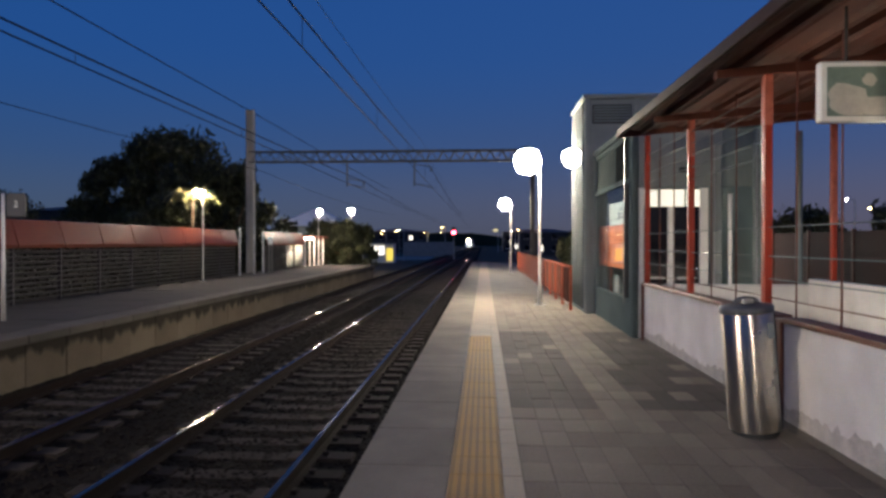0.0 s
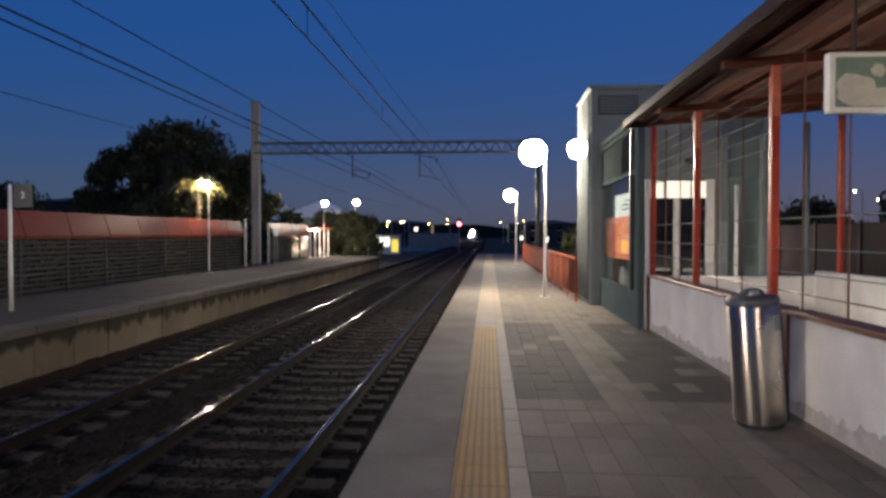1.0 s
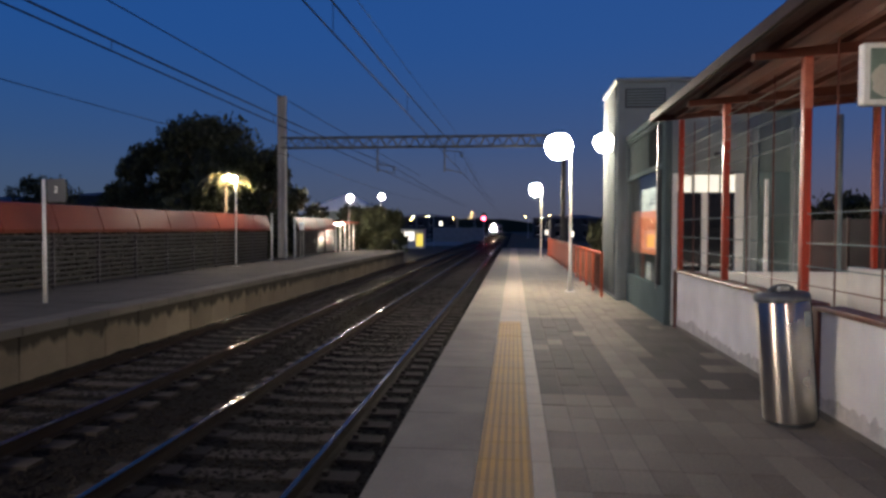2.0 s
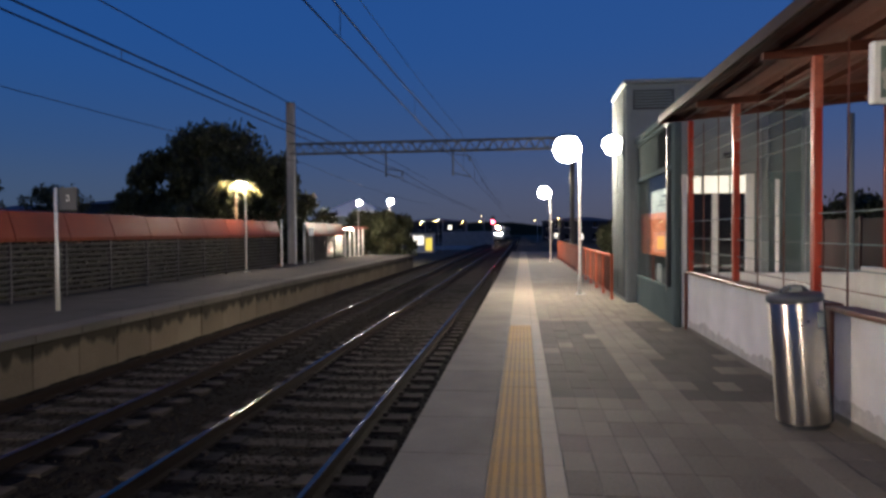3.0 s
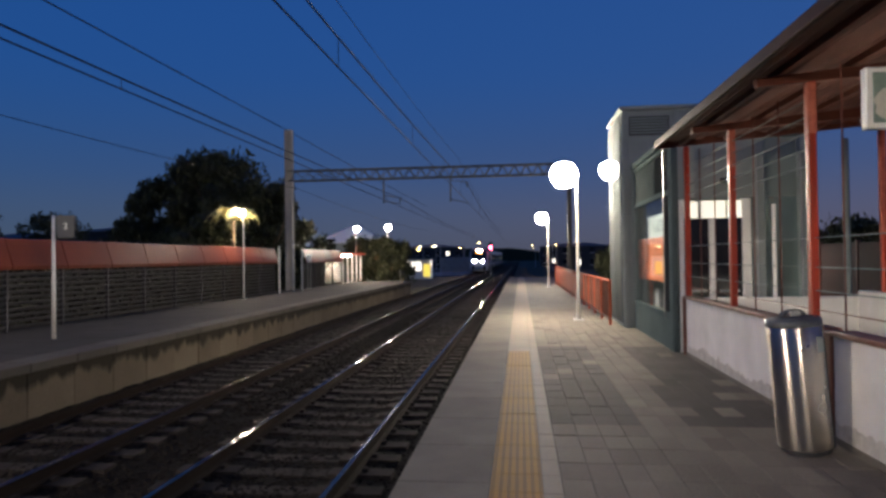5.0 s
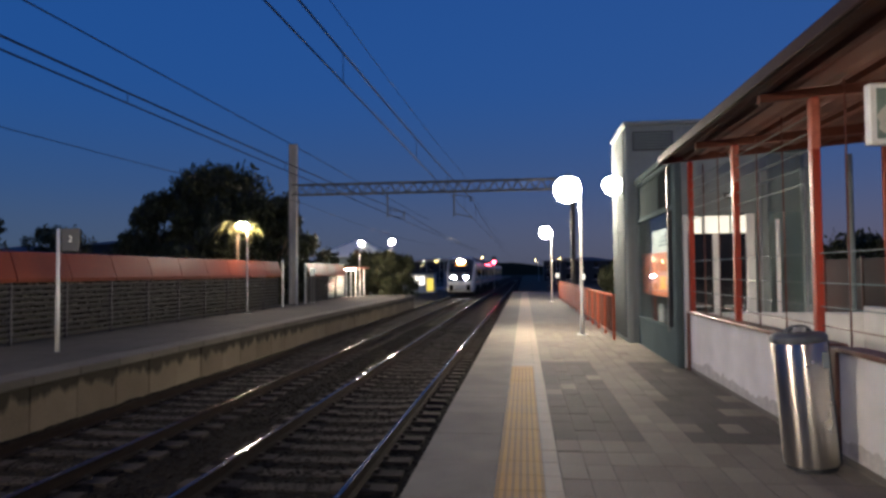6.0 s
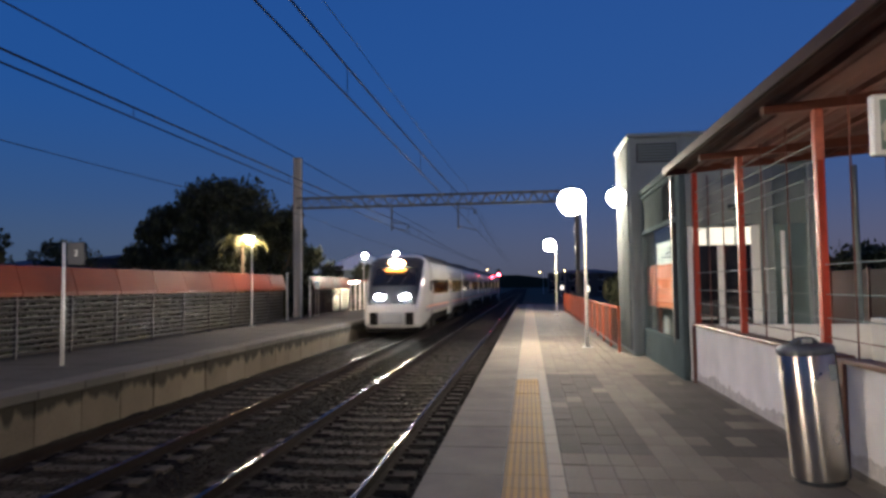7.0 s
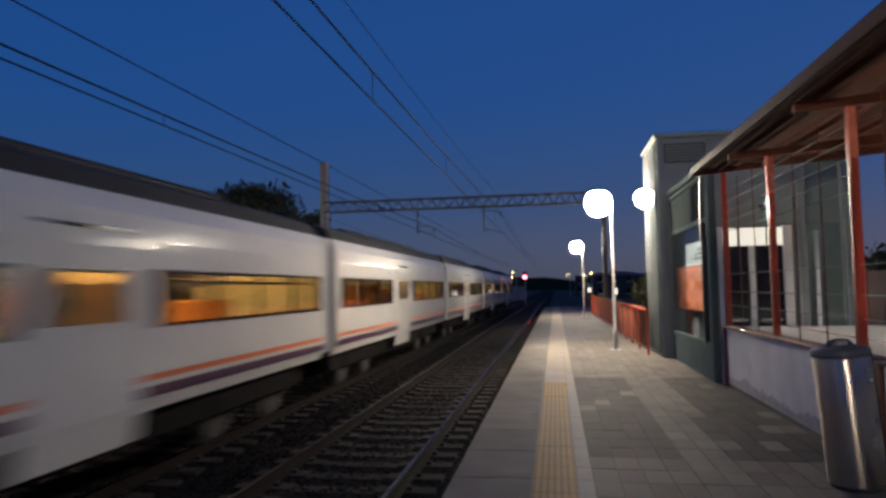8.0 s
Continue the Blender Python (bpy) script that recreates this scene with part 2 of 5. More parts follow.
# halo of the roof headlight, also the lit destination display
M_AMBER = glow("amber_glow", (1.0, 0.36, 0.05), 1.1)
M_REDLIGHT = glow("red_signal", (1.0, 0.03, 0.06), 90)
M_LIFTLIGHT = glow("lift_ceiling_light", (1.0, 0.90, 0.74), 9.0)
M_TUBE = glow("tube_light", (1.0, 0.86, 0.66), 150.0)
M_POSTER = glow("lit_orange_poster", (1.0, 0.27, 0.11), 1.0)
M_HEADING = glow("lit_poster_heading", (1.0, 0.97, 0.86), 0.85)
M_LINTEL = glow("lit_door_lintel", (1.0, 0.94, 0.80), 0.75)
M_LITWHITE = glow("lit_white_panel", (1.0, 0.93, 0.80), 1.6)
M_LITYELLOW = glow("lit_yellow_panel", (1.0, 0.75, 0.12), 0.9)
M_CITY = glow("street_light_far", (1.0, 0.68, 0.26), 34)
M_CITYW = glow("street_light_far_white", (0.95, 0.95, 0.9), 34)
M_GLASS = glass("clear_pane")
M_FROST = mat("frosted_pane", (0.07, 0.078, 0.08), 0.6, vary=0.15, scale=2, fine=40, bump=0.02, spec=0.0)
M_DARKGLASS = glass("tinted_pane", (0.75, 0.72, 0.66))
M_BLACKGLASS = mat("black_windscreen", (0.012, 0.013, 0.016), 0.08, vary=0.1, bump=0)


# ---- building helpers ----
def box(bm, x0, x1, y0, y1, z0, z1):
    """A box between two corners, added to bm."""
    v = [bm.verts.new(p) for p in ((x0, y0, z0), (x1, y0, z0), (x1, y1, z0), (x0, y1, z0), (x0, y0, z1), (x1, y0, z1), (x1, y1, z1), (x0, y1, z1))]
    for f in ((3, 2, 1, 0), (4, 5, 6, 7), (0, 1, 5, 4), (1, 2, 6, 5), (2, 3, 7, 6), (3, 0, 4, 7)):
        bm.faces.new([v[i] for i in f])
    return v


def rbox(x0, x1, y0, y1, z0, z1, r=0.01, seg=1):
    """A bevelled box as a new bmesh."""
    bm = bmesh.new()
    box(bm, x0, x1, y0, y1, z0, z1)
    if r:
        bmesh.ops.bevel(bm, geom=bm.edges[:], offset=r, segments=seg, affect="EDGES", profile=0.6)
    return bm


def tube(bm, a, b, r0, r1=None, n=10, cap=True):
    """A round bar from a to b, added to bm."""
    a, b = Vector(a), Vector(b)
    r1 = r0 if r1 is None else r1
    q = (b - a).to_track_quat("Z", "Y")
    rings = []
    for p, r in ((a, r0), (b, r1)):
        rings.append([bm.verts.new(p + q @ Vector((r * math.cos(2 * math.pi * i / n), r * math.sin(2 * math.pi * i / n), 0))) for i in range(n)])
    for i in range(n):
        bm.faces.new((rings[0][i], rings[0][(i + 1) % n], rings[1][(i + 1) % n], rings[1][i]))
    if cap:
        bm.faces.new(rings[0][::-1])
        bm.faces.new(rings[1])
    return bm


def lathe(bm, profile, n=24, cx=0.0, cy=0.0):
    """A turned body from (radius, height) pairs, added to bm."""
    rings = [[bm.verts.new((cx + r * math.cos(2 * math.pi * i / n), cy + r * math.sin(2 * math.pi * i / n), z)) for i in range(n)] for r, z in profile]
    for a, b in zip(rings, rings[1:]):
        for i in range(n):
            bm.faces.new((a[i], a[(i + 1) % n], b[(i + 1) % n], b[i]))
    bm.faces.new(rings[0][::-1])
    bm.faces.new(rings[-1])
    return bm


def extrude_y(bm, section, y0, y1):
    """A closed section of (x, z) pairs drawn out along y, added to bm."""
    a = [bm.verts.new((x, y0, z)) for x, z in section]
    b = [bm.verts.new((x, y1, z)) for x, z in section]
    n = len(section)
    for i in range(n):
        bm.faces.new((a[i], a[(i + 1) % n], b[(i + 1) % n], b[i]))
    bm.faces.new(a[::-1])
    bm.faces.new(b)
    return bm


def mesh_of(name, bm, material, smooth=False):
    bmesh.ops.recalc_face_normals(bm, faces=bm.faces[:])
    me = bpy.data.meshes.new(name)
    if smooth:
        for f in bm.faces:
            f.smooth = True
    bm.to_mesh(me)
    bm.free()
    me.materials.append(material)
    return me


def part(name, bm, material, parent=None, label="", smooth=False, at=None):
    """Links a bmesh as one mesh object under a thing or a part."""
    ob = new(name, mesh_of(name, bm, material, smooth))
    ob.parent = parent
    if at is not None:
        ob.matrix_basis = at
    return tagged(ob, label)


def thing(name, label, category, m=None, group="", kind=""):
    """An empty at the base of a thing, which carries its parts."""
    ob = new(name)
    ob.empty_display_size = 0.2
    if m is not None:
        ob.matrix_basis = m
    return tagged(ob, label, category, group, kind)


def single(name, bm, material, label, category, kind="", group="", smooth=False, m=None):
    ob = part(name, bm, material, smooth=smooth, at=m)
    return tagged(ob, label, category, group, kind)


def one(f, *a, **k):
    bm = bmesh.new()
    f(bm, *a, **k)
    return bm


# ---- ground, platforms and tracks ----
RAIL_Z = -0.66
EDGE = -0.94          # edge of the platform on which the camera stands
FAR_EDGE = -8.15      # edge of the opposite platform
FENCE_X = -12.3
NEAR_TRACK, FAR_TRACK = -2.83, -6.30


def ground():
    bm = bmesh.new()
    v = [bm.verts.new(p) for p in ((-3000, -600, -1.12), (3000, -600, -1.12), (3000, 4500, -1.12), (-3000, 4500, -1.12))]
    bm.faces.new(v)
    single("ground", bm, M_GROUND, "dark dry earth round the railway station", "ground", "structure")


def ballast():
    bm = bmesh.new()
    xs = [FAR_EDGE + 0.0 + i * 0.18 for i in range(41)]
    ys = [-6 + j * 0.3 for j in range(230)] + [63 + j * 6 for j in range(1, 60)]
    rows = []
    for y in ys:
        row = []
        for x in xs:
            d = min(abs(x - NEAR_TRACK), abs(x - FAR_TRACK))
            z = RAIL_Z - 0.215 - 0.10 * max(0.0, d - 1.25) + 0.035 * noise.noise((x * 3, y * 3, 0)) + 0.02 * noise.noise((x * 9, y * 9, 4))
            row.append(bm.verts.new((x, y, z)))
        rows.append(row)
    for a, b in zip(rows, rows[1:]):
        for i in range(len(xs) - 1):
            bm.faces.new((a[i], a[i + 1], b[i + 1], b[i]))
    single("ballast_bed", bm, M_BALLAST, "very dark ballast under both tracks", "ballast", "stuff", smooth=True)
    # loose stones on the bed, within sight
    verts, faces = [], []
    rng = random.Random(5)
    shape = [(1, 0, -.3), (-.4, .9, -.3), (-.5, -.8, -.3), (.5, .5, .5), (-.7, .2, .45), (.3, -.6, .5)]
    tri = [(0, 1, 3), (1, 4, 3), (1, 2, 4), (2, 5, 4), (2, 0, 5), (0, 3, 5), (3, 4, 5)]
    for _ in range(26000):
        y = 2.2 + 30 * rng.random() ** 1.7
        x = rng.uniform(FAR_EDGE + 0.1, EDGE - 0.1)
        d = min(abs(x - NEAR_TRACK), abs(x - FAR_TRACK))
        z = RAIL_Z - 0.205 - 0.10 * max(0.0, d - 1.25)
        s, a = rng.uniform(0.018, 0.042), rng.uniform(0, 6.28)
        c, n0 = math.cos(a) * s, math.sin(a) * s
        k = len(verts)
        verts += [(x + px * c - py * n0, y + px * n0 + py * c, z + pz * s) for px, py, pz in shape]
        faces += [(i + k, j + k, l + k) for i, j, l in tri]
    me = bpy.data.meshes.new("ballast_stones")
    me.from_pydata(verts, [], faces)
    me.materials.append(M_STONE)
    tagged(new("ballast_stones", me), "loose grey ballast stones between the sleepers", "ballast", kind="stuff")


def track(name, cx, label):
    th = thing(name, label, "railway track", pose(cx, 0, RAIL_Z), kind="structure")
    for side in (-1, 1):
        x = side * 0.867
        foot = [(x - .07, -.172), (x + .07, -.172), (x + .07, -.158), (x + .012, -.135), (x + .01, -.045), (x + .034, -.035), (x + .034, -.006), (x - .034, -.006), (x - .034, -.035), (x - .01, -.045), (x - .012, -.135), (x - .07, -.158)]
        rail = part("rail", one(extrude_y, foot, -30, 420), M_RAIL, th)
        part("running_surface", one(extrude_y, [(x - .024, -.006), (x + .024, -.006), (x + .024, 0.0), (x - .024, 0.0)], -30, 420), M_RAILTOP, rail, "polished top of the rail")
    bm = bmesh.new()
    # sleeper with raised rail seats and a lower waist
    for x0, x1, z in ((-1.3, -.55, -.17), (.55, 1.3, -.17), (-.55, .55, -.195)):
        box(bm, x0, x1, -.135, .135, -.36, z)
    for sx in (-1, 1):
        for o in (-.11, .11):
            box(bm, sx * .867 + o - .03, sx * .867 + o + .03, -.05, .05, -.17, -.125)
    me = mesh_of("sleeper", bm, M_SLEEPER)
    rng = random.Random(int(abs(cx) * 10))
    for j in range(122):
        ob = new("sleeper", me)
        ob.parent = th
        ob.matrix_basis = pose(rng.uniform(-.02, .02), -7.2 + j * 0.6 + rng.uniform(-.015, .015), rng.uniform(-.012, .004), 0, 0, rng.uniform(-.5, .5))
    bm = bmesh.new()
    for j in range(240):
        y = 66.0 + j * 0.6
        box(bm, -1.3, 1.3, y - .135, y + .135, -.36, -.175)
    tagged(part("distant_sleepers", bm, M_SLEEPER, th), kind="stuff")
    return th


def near_platform():
    th = thing("platform", "station platform with worn paving and a concrete edge", "platform", kind="structure")
    part("platform_base", one(box, EDGE + .12, 2.9, -8, 57, -1.12, -.06), M_CONC, th)
    part("joint_bed", one(box, EDGE + .02, 2.68, -8, 56.98, -.06, -.007), M_JOINT, th, "dark mortar bed between the tiles")
    part("floor_behind_wall", rbox(2.9, 7.6, -8, 19, -1.12, -.01, 0), M_COPING, th, "concrete floor under the canopy")
    rng = random.Random(2)
    # coping slabs along the edge
    me = mesh_of("coping_slab", rbox(0, .69, .004, .996, -.16, 0, .008), M_COPING)
    for j in range(64):
        ob = new("coping_slab", me)
        ob.parent = th
        ob.matrix_basis = pose(EDGE, -7 + j, rng.uniform(-.003, .003))
    # tactile strip with ridges
    bm = rbox(.002, .378, .002, .398, -.03, .0, .004)
    for k in range(6):
        box(bm, .035 + k * .057, .067 + k * .057, .004, .396, .0, .008)
    me_y = mesh_of("tactile_tile", bm, M_TACTILE)
    me_y.materials.append(M_GROOVE)
    # groove floors coloured darker than the ridges so the relief shows
    for f in me_y.polygons:
        if f.normal.z > .9 and f.center.z < .003:
            f.material_index = 1
    me_p = mesh_of("border_tile", rbox(.002, .138, .002, .398, -.03, .001, .004), M_PALE)
    me_w = mesh_of("pale_tactile_tile", rbox(.002, .378, .002, .398, -.03, .003, .004), M_PALE)
    for j in range(72):
        for me, x in ((me_y if j < 27 else me_w, -.245), (me_p, .135)):
            ob = new("border_tile" if me is me_p else "tactile_tile", me)
            ob.parent = th
            ob.matrix_basis = pose(x, 1.2 + j * .4, rng.uniform(-.002, .002))
    bm = bmesh.new()
    for j in list(range(-97, -72)) + list(range(67)):
        y = 30 + j * .4
        box(bm, -.243, .133, y + .003, y + .397, -.03, .004)
        box(bm, .137, .273, y + .003, y + .397, -.03, .001)
    tagged(part("distant_tactile_tiles", bm, M_PALE, th), kind="stuff")
    # paving tiles: the near ones one by one, the rest joined
    w, d = 0.2195, 0.42
    cols = 11
    me = mesh_of("paving_tile", rbox(.0025, w - .0025, .0025, d - .0025, -.03, 0, .004), M_PAVE)
    dark = mesh_of("shaded_paving_tile", rbox(.0025, w - .0025, .0025, d - .0025, -.03, 0, .004), M_PAVESHADE)
    for j in range(28):
        for i in range(cols):
            # shade across the floor set into tile colour, with a paler strip left
            in_shade = 10 <= j <= 23 and not (i in (4, 5) or (i == 6 and j > 14)) and rng.random() < .93
            ob = new("paving_tile", dark if in_shade else me)
            ob.parent = th
            shift = rng.uniform(-.006, .006)
            ob.matrix_basis = pose(.276 + i * w, 2.6 + j * d + shift, rng.uniform(-.003, .003), rng.uniform(-.25, .25), rng.uniform(-.25, .25))
    bm = bmesh.new()
    far = bmesh.new()
    near = bm
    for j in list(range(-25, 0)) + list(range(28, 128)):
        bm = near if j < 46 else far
        for i in range(cols):
            x, y = .276 + i * w, 2.6 + j * d
            z = rng.uniform(-.003, .003)
            box(bm, x + .005, x + w - .005, y + .005, y + d - .005, -.03, z)
    tagged(part("more_paving_tiles", near, M_PAVE, th), kind="stuff")
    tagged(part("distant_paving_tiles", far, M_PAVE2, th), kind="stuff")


def far_platform():
    th = thing("opposite_platform", "opposite platform with a stained concrete retaining wall", "platform", kind="structure")
    part("platform_base", one(box, FENCE_X - 1.2, FAR_EDGE - .16, -8, 50, -1.12, -.03), M_CONC, th)
    rng = random.Random(3)
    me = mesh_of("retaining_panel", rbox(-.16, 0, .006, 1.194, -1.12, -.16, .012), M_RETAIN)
    mc = mesh_of("coping_slab", rbox(-.55, .07, .004, 1.196, -.16, 0, .015), M_COPING2)
    for j in range(48):
        ob = new("retaining_panel", me)
        ob.parent = th
        ob.matrix_basis = pose(FAR_EDGE + rng.uniform(-.012, .012), -7.6 + j * 1.2, 0)
        ob = new("coping_slab", mc)
        ob.parent = th
        ob.matrix_basis = pose(FAR_EDGE, -7.6 + j * 1.2, rng.uniform(-.004, .004))
    bm = bmesh.new()
    for j in range(72):
        for i in range(4):
            x0, y0 = FENCE_X - .4 + i * .99, -7.6 + j * .8
            z = rng.uniform(-.004, .003)
            box(bm, x0 + .006, x0 + .984, y0 + .006, y0 + .794, -.05, z)
    tagged(part("paving_slabs", bm, M_ASPHALT2, th), kind="stuff")


ground()
ballast()
track("near_track", NEAR_TRACK, "nearer railway track with rusty rails on concrete sleepers")
track("far_track", FAR_TRACK, "farther railway track with polished rails on concrete sleepers")
near_platform()
far_platform()


# ---- opposite platform: fence, lamps, signs ----
def louvre_fence():
    th = thing("louvre_fence", "dark slatted metal fence with a red sloping metal band on top", "fence", pose(FENCE_X, 0, 0))
    bay = 2.0
    slat = mesh_of("slat", one(extrude_y, [(-.04, 0), (.04, .075), (.04, .098), (-.04, .023)], .03, bay - .03), M_SLAT)
    post = mesh_of("post", rbox(-.05, .05, -.035, .035, 0, 1.55, .006), M_SLAT)
    band = bmesh.new()
    extrude_y(band, [(.16, 1.50), (.18, 1.50), (.19, 1.60), (-.02, 2.26), (-.06, 2.28), (-.06, 2.255), (-.03, 2.24), (.165, 1.60)], .012, bay - .012)
    band = mesh_of("red_band", band, M_BAND)
    for j in range(16):
        y = 1.0 + j * bay
        ob = new("post", post)
        ob.parent, ob.matrix_basis = th, pose(0, y, 0)
        ob = new("red_band", band)
        ob.parent, ob.matrix_basis = th, pose(0, y, 0)
        for k in range(10):
            ob = new("slat", slat)
            ob.parent, ob.matrix_basis = th, pose(0, y, .06 + k * .143)
    # beyond the gate gap the fence goes on with a pale band
    for j in range(4):
        y = 37.4 + j * bay
        ob = new("post", post)
        ob.parent, ob.matrix_basis = th, pose(0, y, 0)
        ob = new("red_band", band)
        ob.parent, ob.matrix_basis = th, pose(0, y, 0)
        for k in range(10):
            ob = new("slat", slat)
            ob.parent, ob.matrix_basis = th, pose(0, y, .06 + k * .143)


def lamp_post(x, y, h, arm, label, g=1.0, slim=1.0, light=None):
    """A galvanised post with a globe lantern on a short arm."""
    th = thing("platform_lamp", label, "street lamp", pose(x, y, 0), group="platform lamps")
    part("base_plate", rbox(-.13, .13, -.13, .13, 0, .02, .004), M_GALV, th)
    bm = bmesh.new()
    lathe(bm, [(.075 * slim, .02), (.07 * slim, .5), (.055 * slim, .55), (.045 * slim, h - .1), (.04 * slim, h)], 12)
    part("post", bm, M_PALEPOST, th, smooth=True)
    bm = bmesh.new()
    tube(bm, (0, 0, h - .03), (arm, 0, h - .03), .025)
    part("arm", bm, M_GALV, th)
    bm = bmesh.new()
    lathe(bm, [(.04 * g, h + .44 * g), (.14 * g, h + .40 * g), (.2 * g, h + .35 * g), (.19 * g, h + .34 * g)], 20, arm, 0)
    lantern = part("lantern_cap", bm, M_GREY, th, smooth=True)
    bm = bmesh.new()
    lathe(bm, [(.08 * g, h - .23 * g), (.2 * g, h - .18 * g), (.29 * g, h - .06 * g), (.32 * g, h + .06 * g), (.30 * g, h + .2 * g), (.21 * g, h + .33 * g)], 24, arm, 0)
    part("globe", bm, light or M_LAMP, lantern, "glowing white lamp globe", smooth=True)
    return th


def platform_sign():
    th = thing("platform_sign", "steel post with a dark platform number plate", "sign", pose(-10.17, 13.8, 0))
    bm = bmesh.new()
    lathe(bm, [(.046, 0), (.045, 1.3), (.036, 1.33), (.034, 2.68), (.02, 2.7)], 14)
    part("post", bm, M_PALEPOST, th, smooth=True)
    plate = part("number_plate", rbox(.09, .5, -.02, .02, 2.2, 2.7, .008), M_SIGNDARK, th, "dark square number plate")
    text_mesh("numeral", "2", .2, M_SIGNWHITE, plate, pose(.30, -.024, 2.40, 90, 0, 0))


def text_mesh(name, body, size, material, parent, m, align="CENTER"):
    cu = bpy.data.curves.new(name, "FONT")
    cu.body, cu.size, cu.align_x = body, size, align
    cu.extrude = 0.002
    ob = bpy.data.objects.new(name, cu)
    me = bpy.data.meshes.new_from_object(ob)
    bpy.data.objects.remove(ob)
    bpy.data.curves.remove(cu)
    me.materials.clear()
    me.materials.append(material)
    ob = new(name, me)
    ob.parent, ob.matrix_basis = parent, m
    return ob


louvre_fence()
H_LAMP = 3.72
lamp_post(1.48, 18.05, H_LAMP, -.32, "tall steel platform lamp glowing white beside the railing", 1.08, .75)
lamp_post(1.50, 37.7, H_LAMP, -.32, "tall steel platform lamp glowing white far down the platform", 1.0, .75)
# unseen lamp, placed to set the brightness of the near floor
lamp_post(1.48, -7.5, H_LAMP, -.32, "unseen platform lamp behind the viewer, added to light the near floor", .85)
lamp_post(-12.0, 28.4, H_LAMP, -.1, "steel platform lamp glowing among leaves at the fence", .42, .55, M_STRONGLAMP)
lamp_post(-11.9, 48.3, H_LAMP + .1, .1, "steel platform lamp glowing at the end of the opposite platform", .5, .6, M_STRONGLAMP)
lamp_post(-11.9, 60.0, H_LAMP + .7, .1, "steel lamp glowing beyond the opposite platform", .75, .6)
# unseen lamp, made strong to light the white wall and near floor
lamp_post(-12.0, -1.0, H_LAMP, .1, "unseen platform lamp on the opposite platform, strengthened to light the white wall", .85, 1.0, M_STRONGLAMP)
platform_sign()


# ---- overhead line ----
def cable(pts, r, n=5):
    """One bent round cable through the points, which run along y."""
    bm = bmesh.new()
    rings = [[bm.verts.new((x + r * math.cos(2 * math.pi * k / n), y, z + r * math.sin(2 * math.pi * k / n))) for k in range(n)] for x, y, z in pts]
    for a, c in zip(rings, rings[1:]):
        for k in range(n):
            bm.faces.new((a[k], a[(k + 1) % n], c[(k + 1) % n], c[k]))
    return bm


def gantry():
    th = thing("overhead_line_gantry", "grey lattice gantry that carries the overhead wires", "gantry", pose(0, 36.5, 0))
    for x, top in ((-12.75, 8.9), (2.6, 6.7)):
        bm = bmesh.new()
        q = 1.0 if x < 0 else .5
        for dx in (-.15 * q, .15 * q):
            box(bm, x + dx - .06 * q, x + dx + .06 * q, -.15, .15, -1.1, top)
        n = int((top + 1.1) / .62)
        for k in range(n + 1):
            z = -1.1 + k * .62
            box(bm, x - .09 * q, x + .09 * q, -.10, .10, z, min(top, z + .30))
        box(bm, x - .09 * q, x + .09 * q, -.05, .05, -1.1, top - .05)
        part("mast", bm, M_POSTGREY if x < 0 else M_WEATHERED, th)
    bm = bmesh.new()
    for dy in (-.22, .22):
        for z in (6.05, 6.6):
            tube(bm, (-12.75, dy, z), (2.6, dy, z), .04, n=6)
    for k in range(24):
        x = -12.6 + k * .632
        for dy in (-.22, .22):
            tube(bm, (x, dy, 6.05), (x + .31, dy, 6.6), .022, n=5)
            tube(bm, (x + .31, dy, 6.6), (x + .62, dy, 6.05), .022, n=5)
    part("beam", bm, M_WEATHERED, th)
    for x, top in ((NEAR_TRACK, 5.72), (FAR_TRACK - .2, 4.98)):
        bm = bmesh.new()
        tube(bm, (x - .9, 0, 6.05), (x - .9, 0, 4.7), .04, n=6)
        tube(bm, (x - .9, 0, 4.85), (x + .1, 0, 4.62), .025, n=6)
        tube(bm, (x - .9, 0, top + .16), (x + .1, 0, top), .025, n=6)
        part("cantilever", bm, M_WEATHERED, th)
        bm = bmesh.new()
        lathe(bm, [(.03, top - .22), (.07, top - .18), (.03, top - .14), (.07, top - .1), (.03, top - .06)], 8, x, 0)
        part("insulator", bm, M_DARK, th)


def wires():
    for cx, zc, zm, sag in ((NEAR_TRACK, 4.70, 5.72, .55), (FAR_TRACK - .2, 4.51, 4.98, .30)):
        th = thing("catenary", "contact wire hung by droppers from a carrier cable", "overhead wire", pose(cx, 0, 0))
        bm = bmesh.new()
        tube(bm, (0, -23, zc), (0, 36.5, zc), .014, n=5)
        tube(bm, (0, 36.5, zc), (0, 150, zc), .014, n=5)
        part("contact_wire", bm, M_WIRE, th)
        pts = []
        for a, b in ((-23, 36.5), (36.5, 96)):
            for k in range(16):
                f = k / 16
                pts.append((0, a + f * (b - a), zm - sag * 4 * f * (1 - f)))
        pts.append((0, 96, zm))
        part("carrier_cable", cable(pts, .017), M_WIRE, th)
        for k, p in enumerate(pts):
            if k % 2:
                bm = bmesh.new()
                tube(bm, p, (0, p[1], zc), .006, n=4)
                part("dropper", bm, M_WIRE, th)
    for x, z, r, sag in ((-12.2, 5.6, .012, .45), (-12.75, 8.85, .024, .06), (-3.3, 7.1, .008, .7)):
        pts = []
        for a, b in ((-23, 36.5), (36.5, 96)):
            for k in range(14):
                f = k / 14
                pts.append((x, a + f * (b - a), z - sag * 4 * f * (1 - f)))
        single("feeder_cable", cable(pts, r), M_WIRE, "dark feeder cable sagging between the masts", "overhead wire")


gantry()
wires()


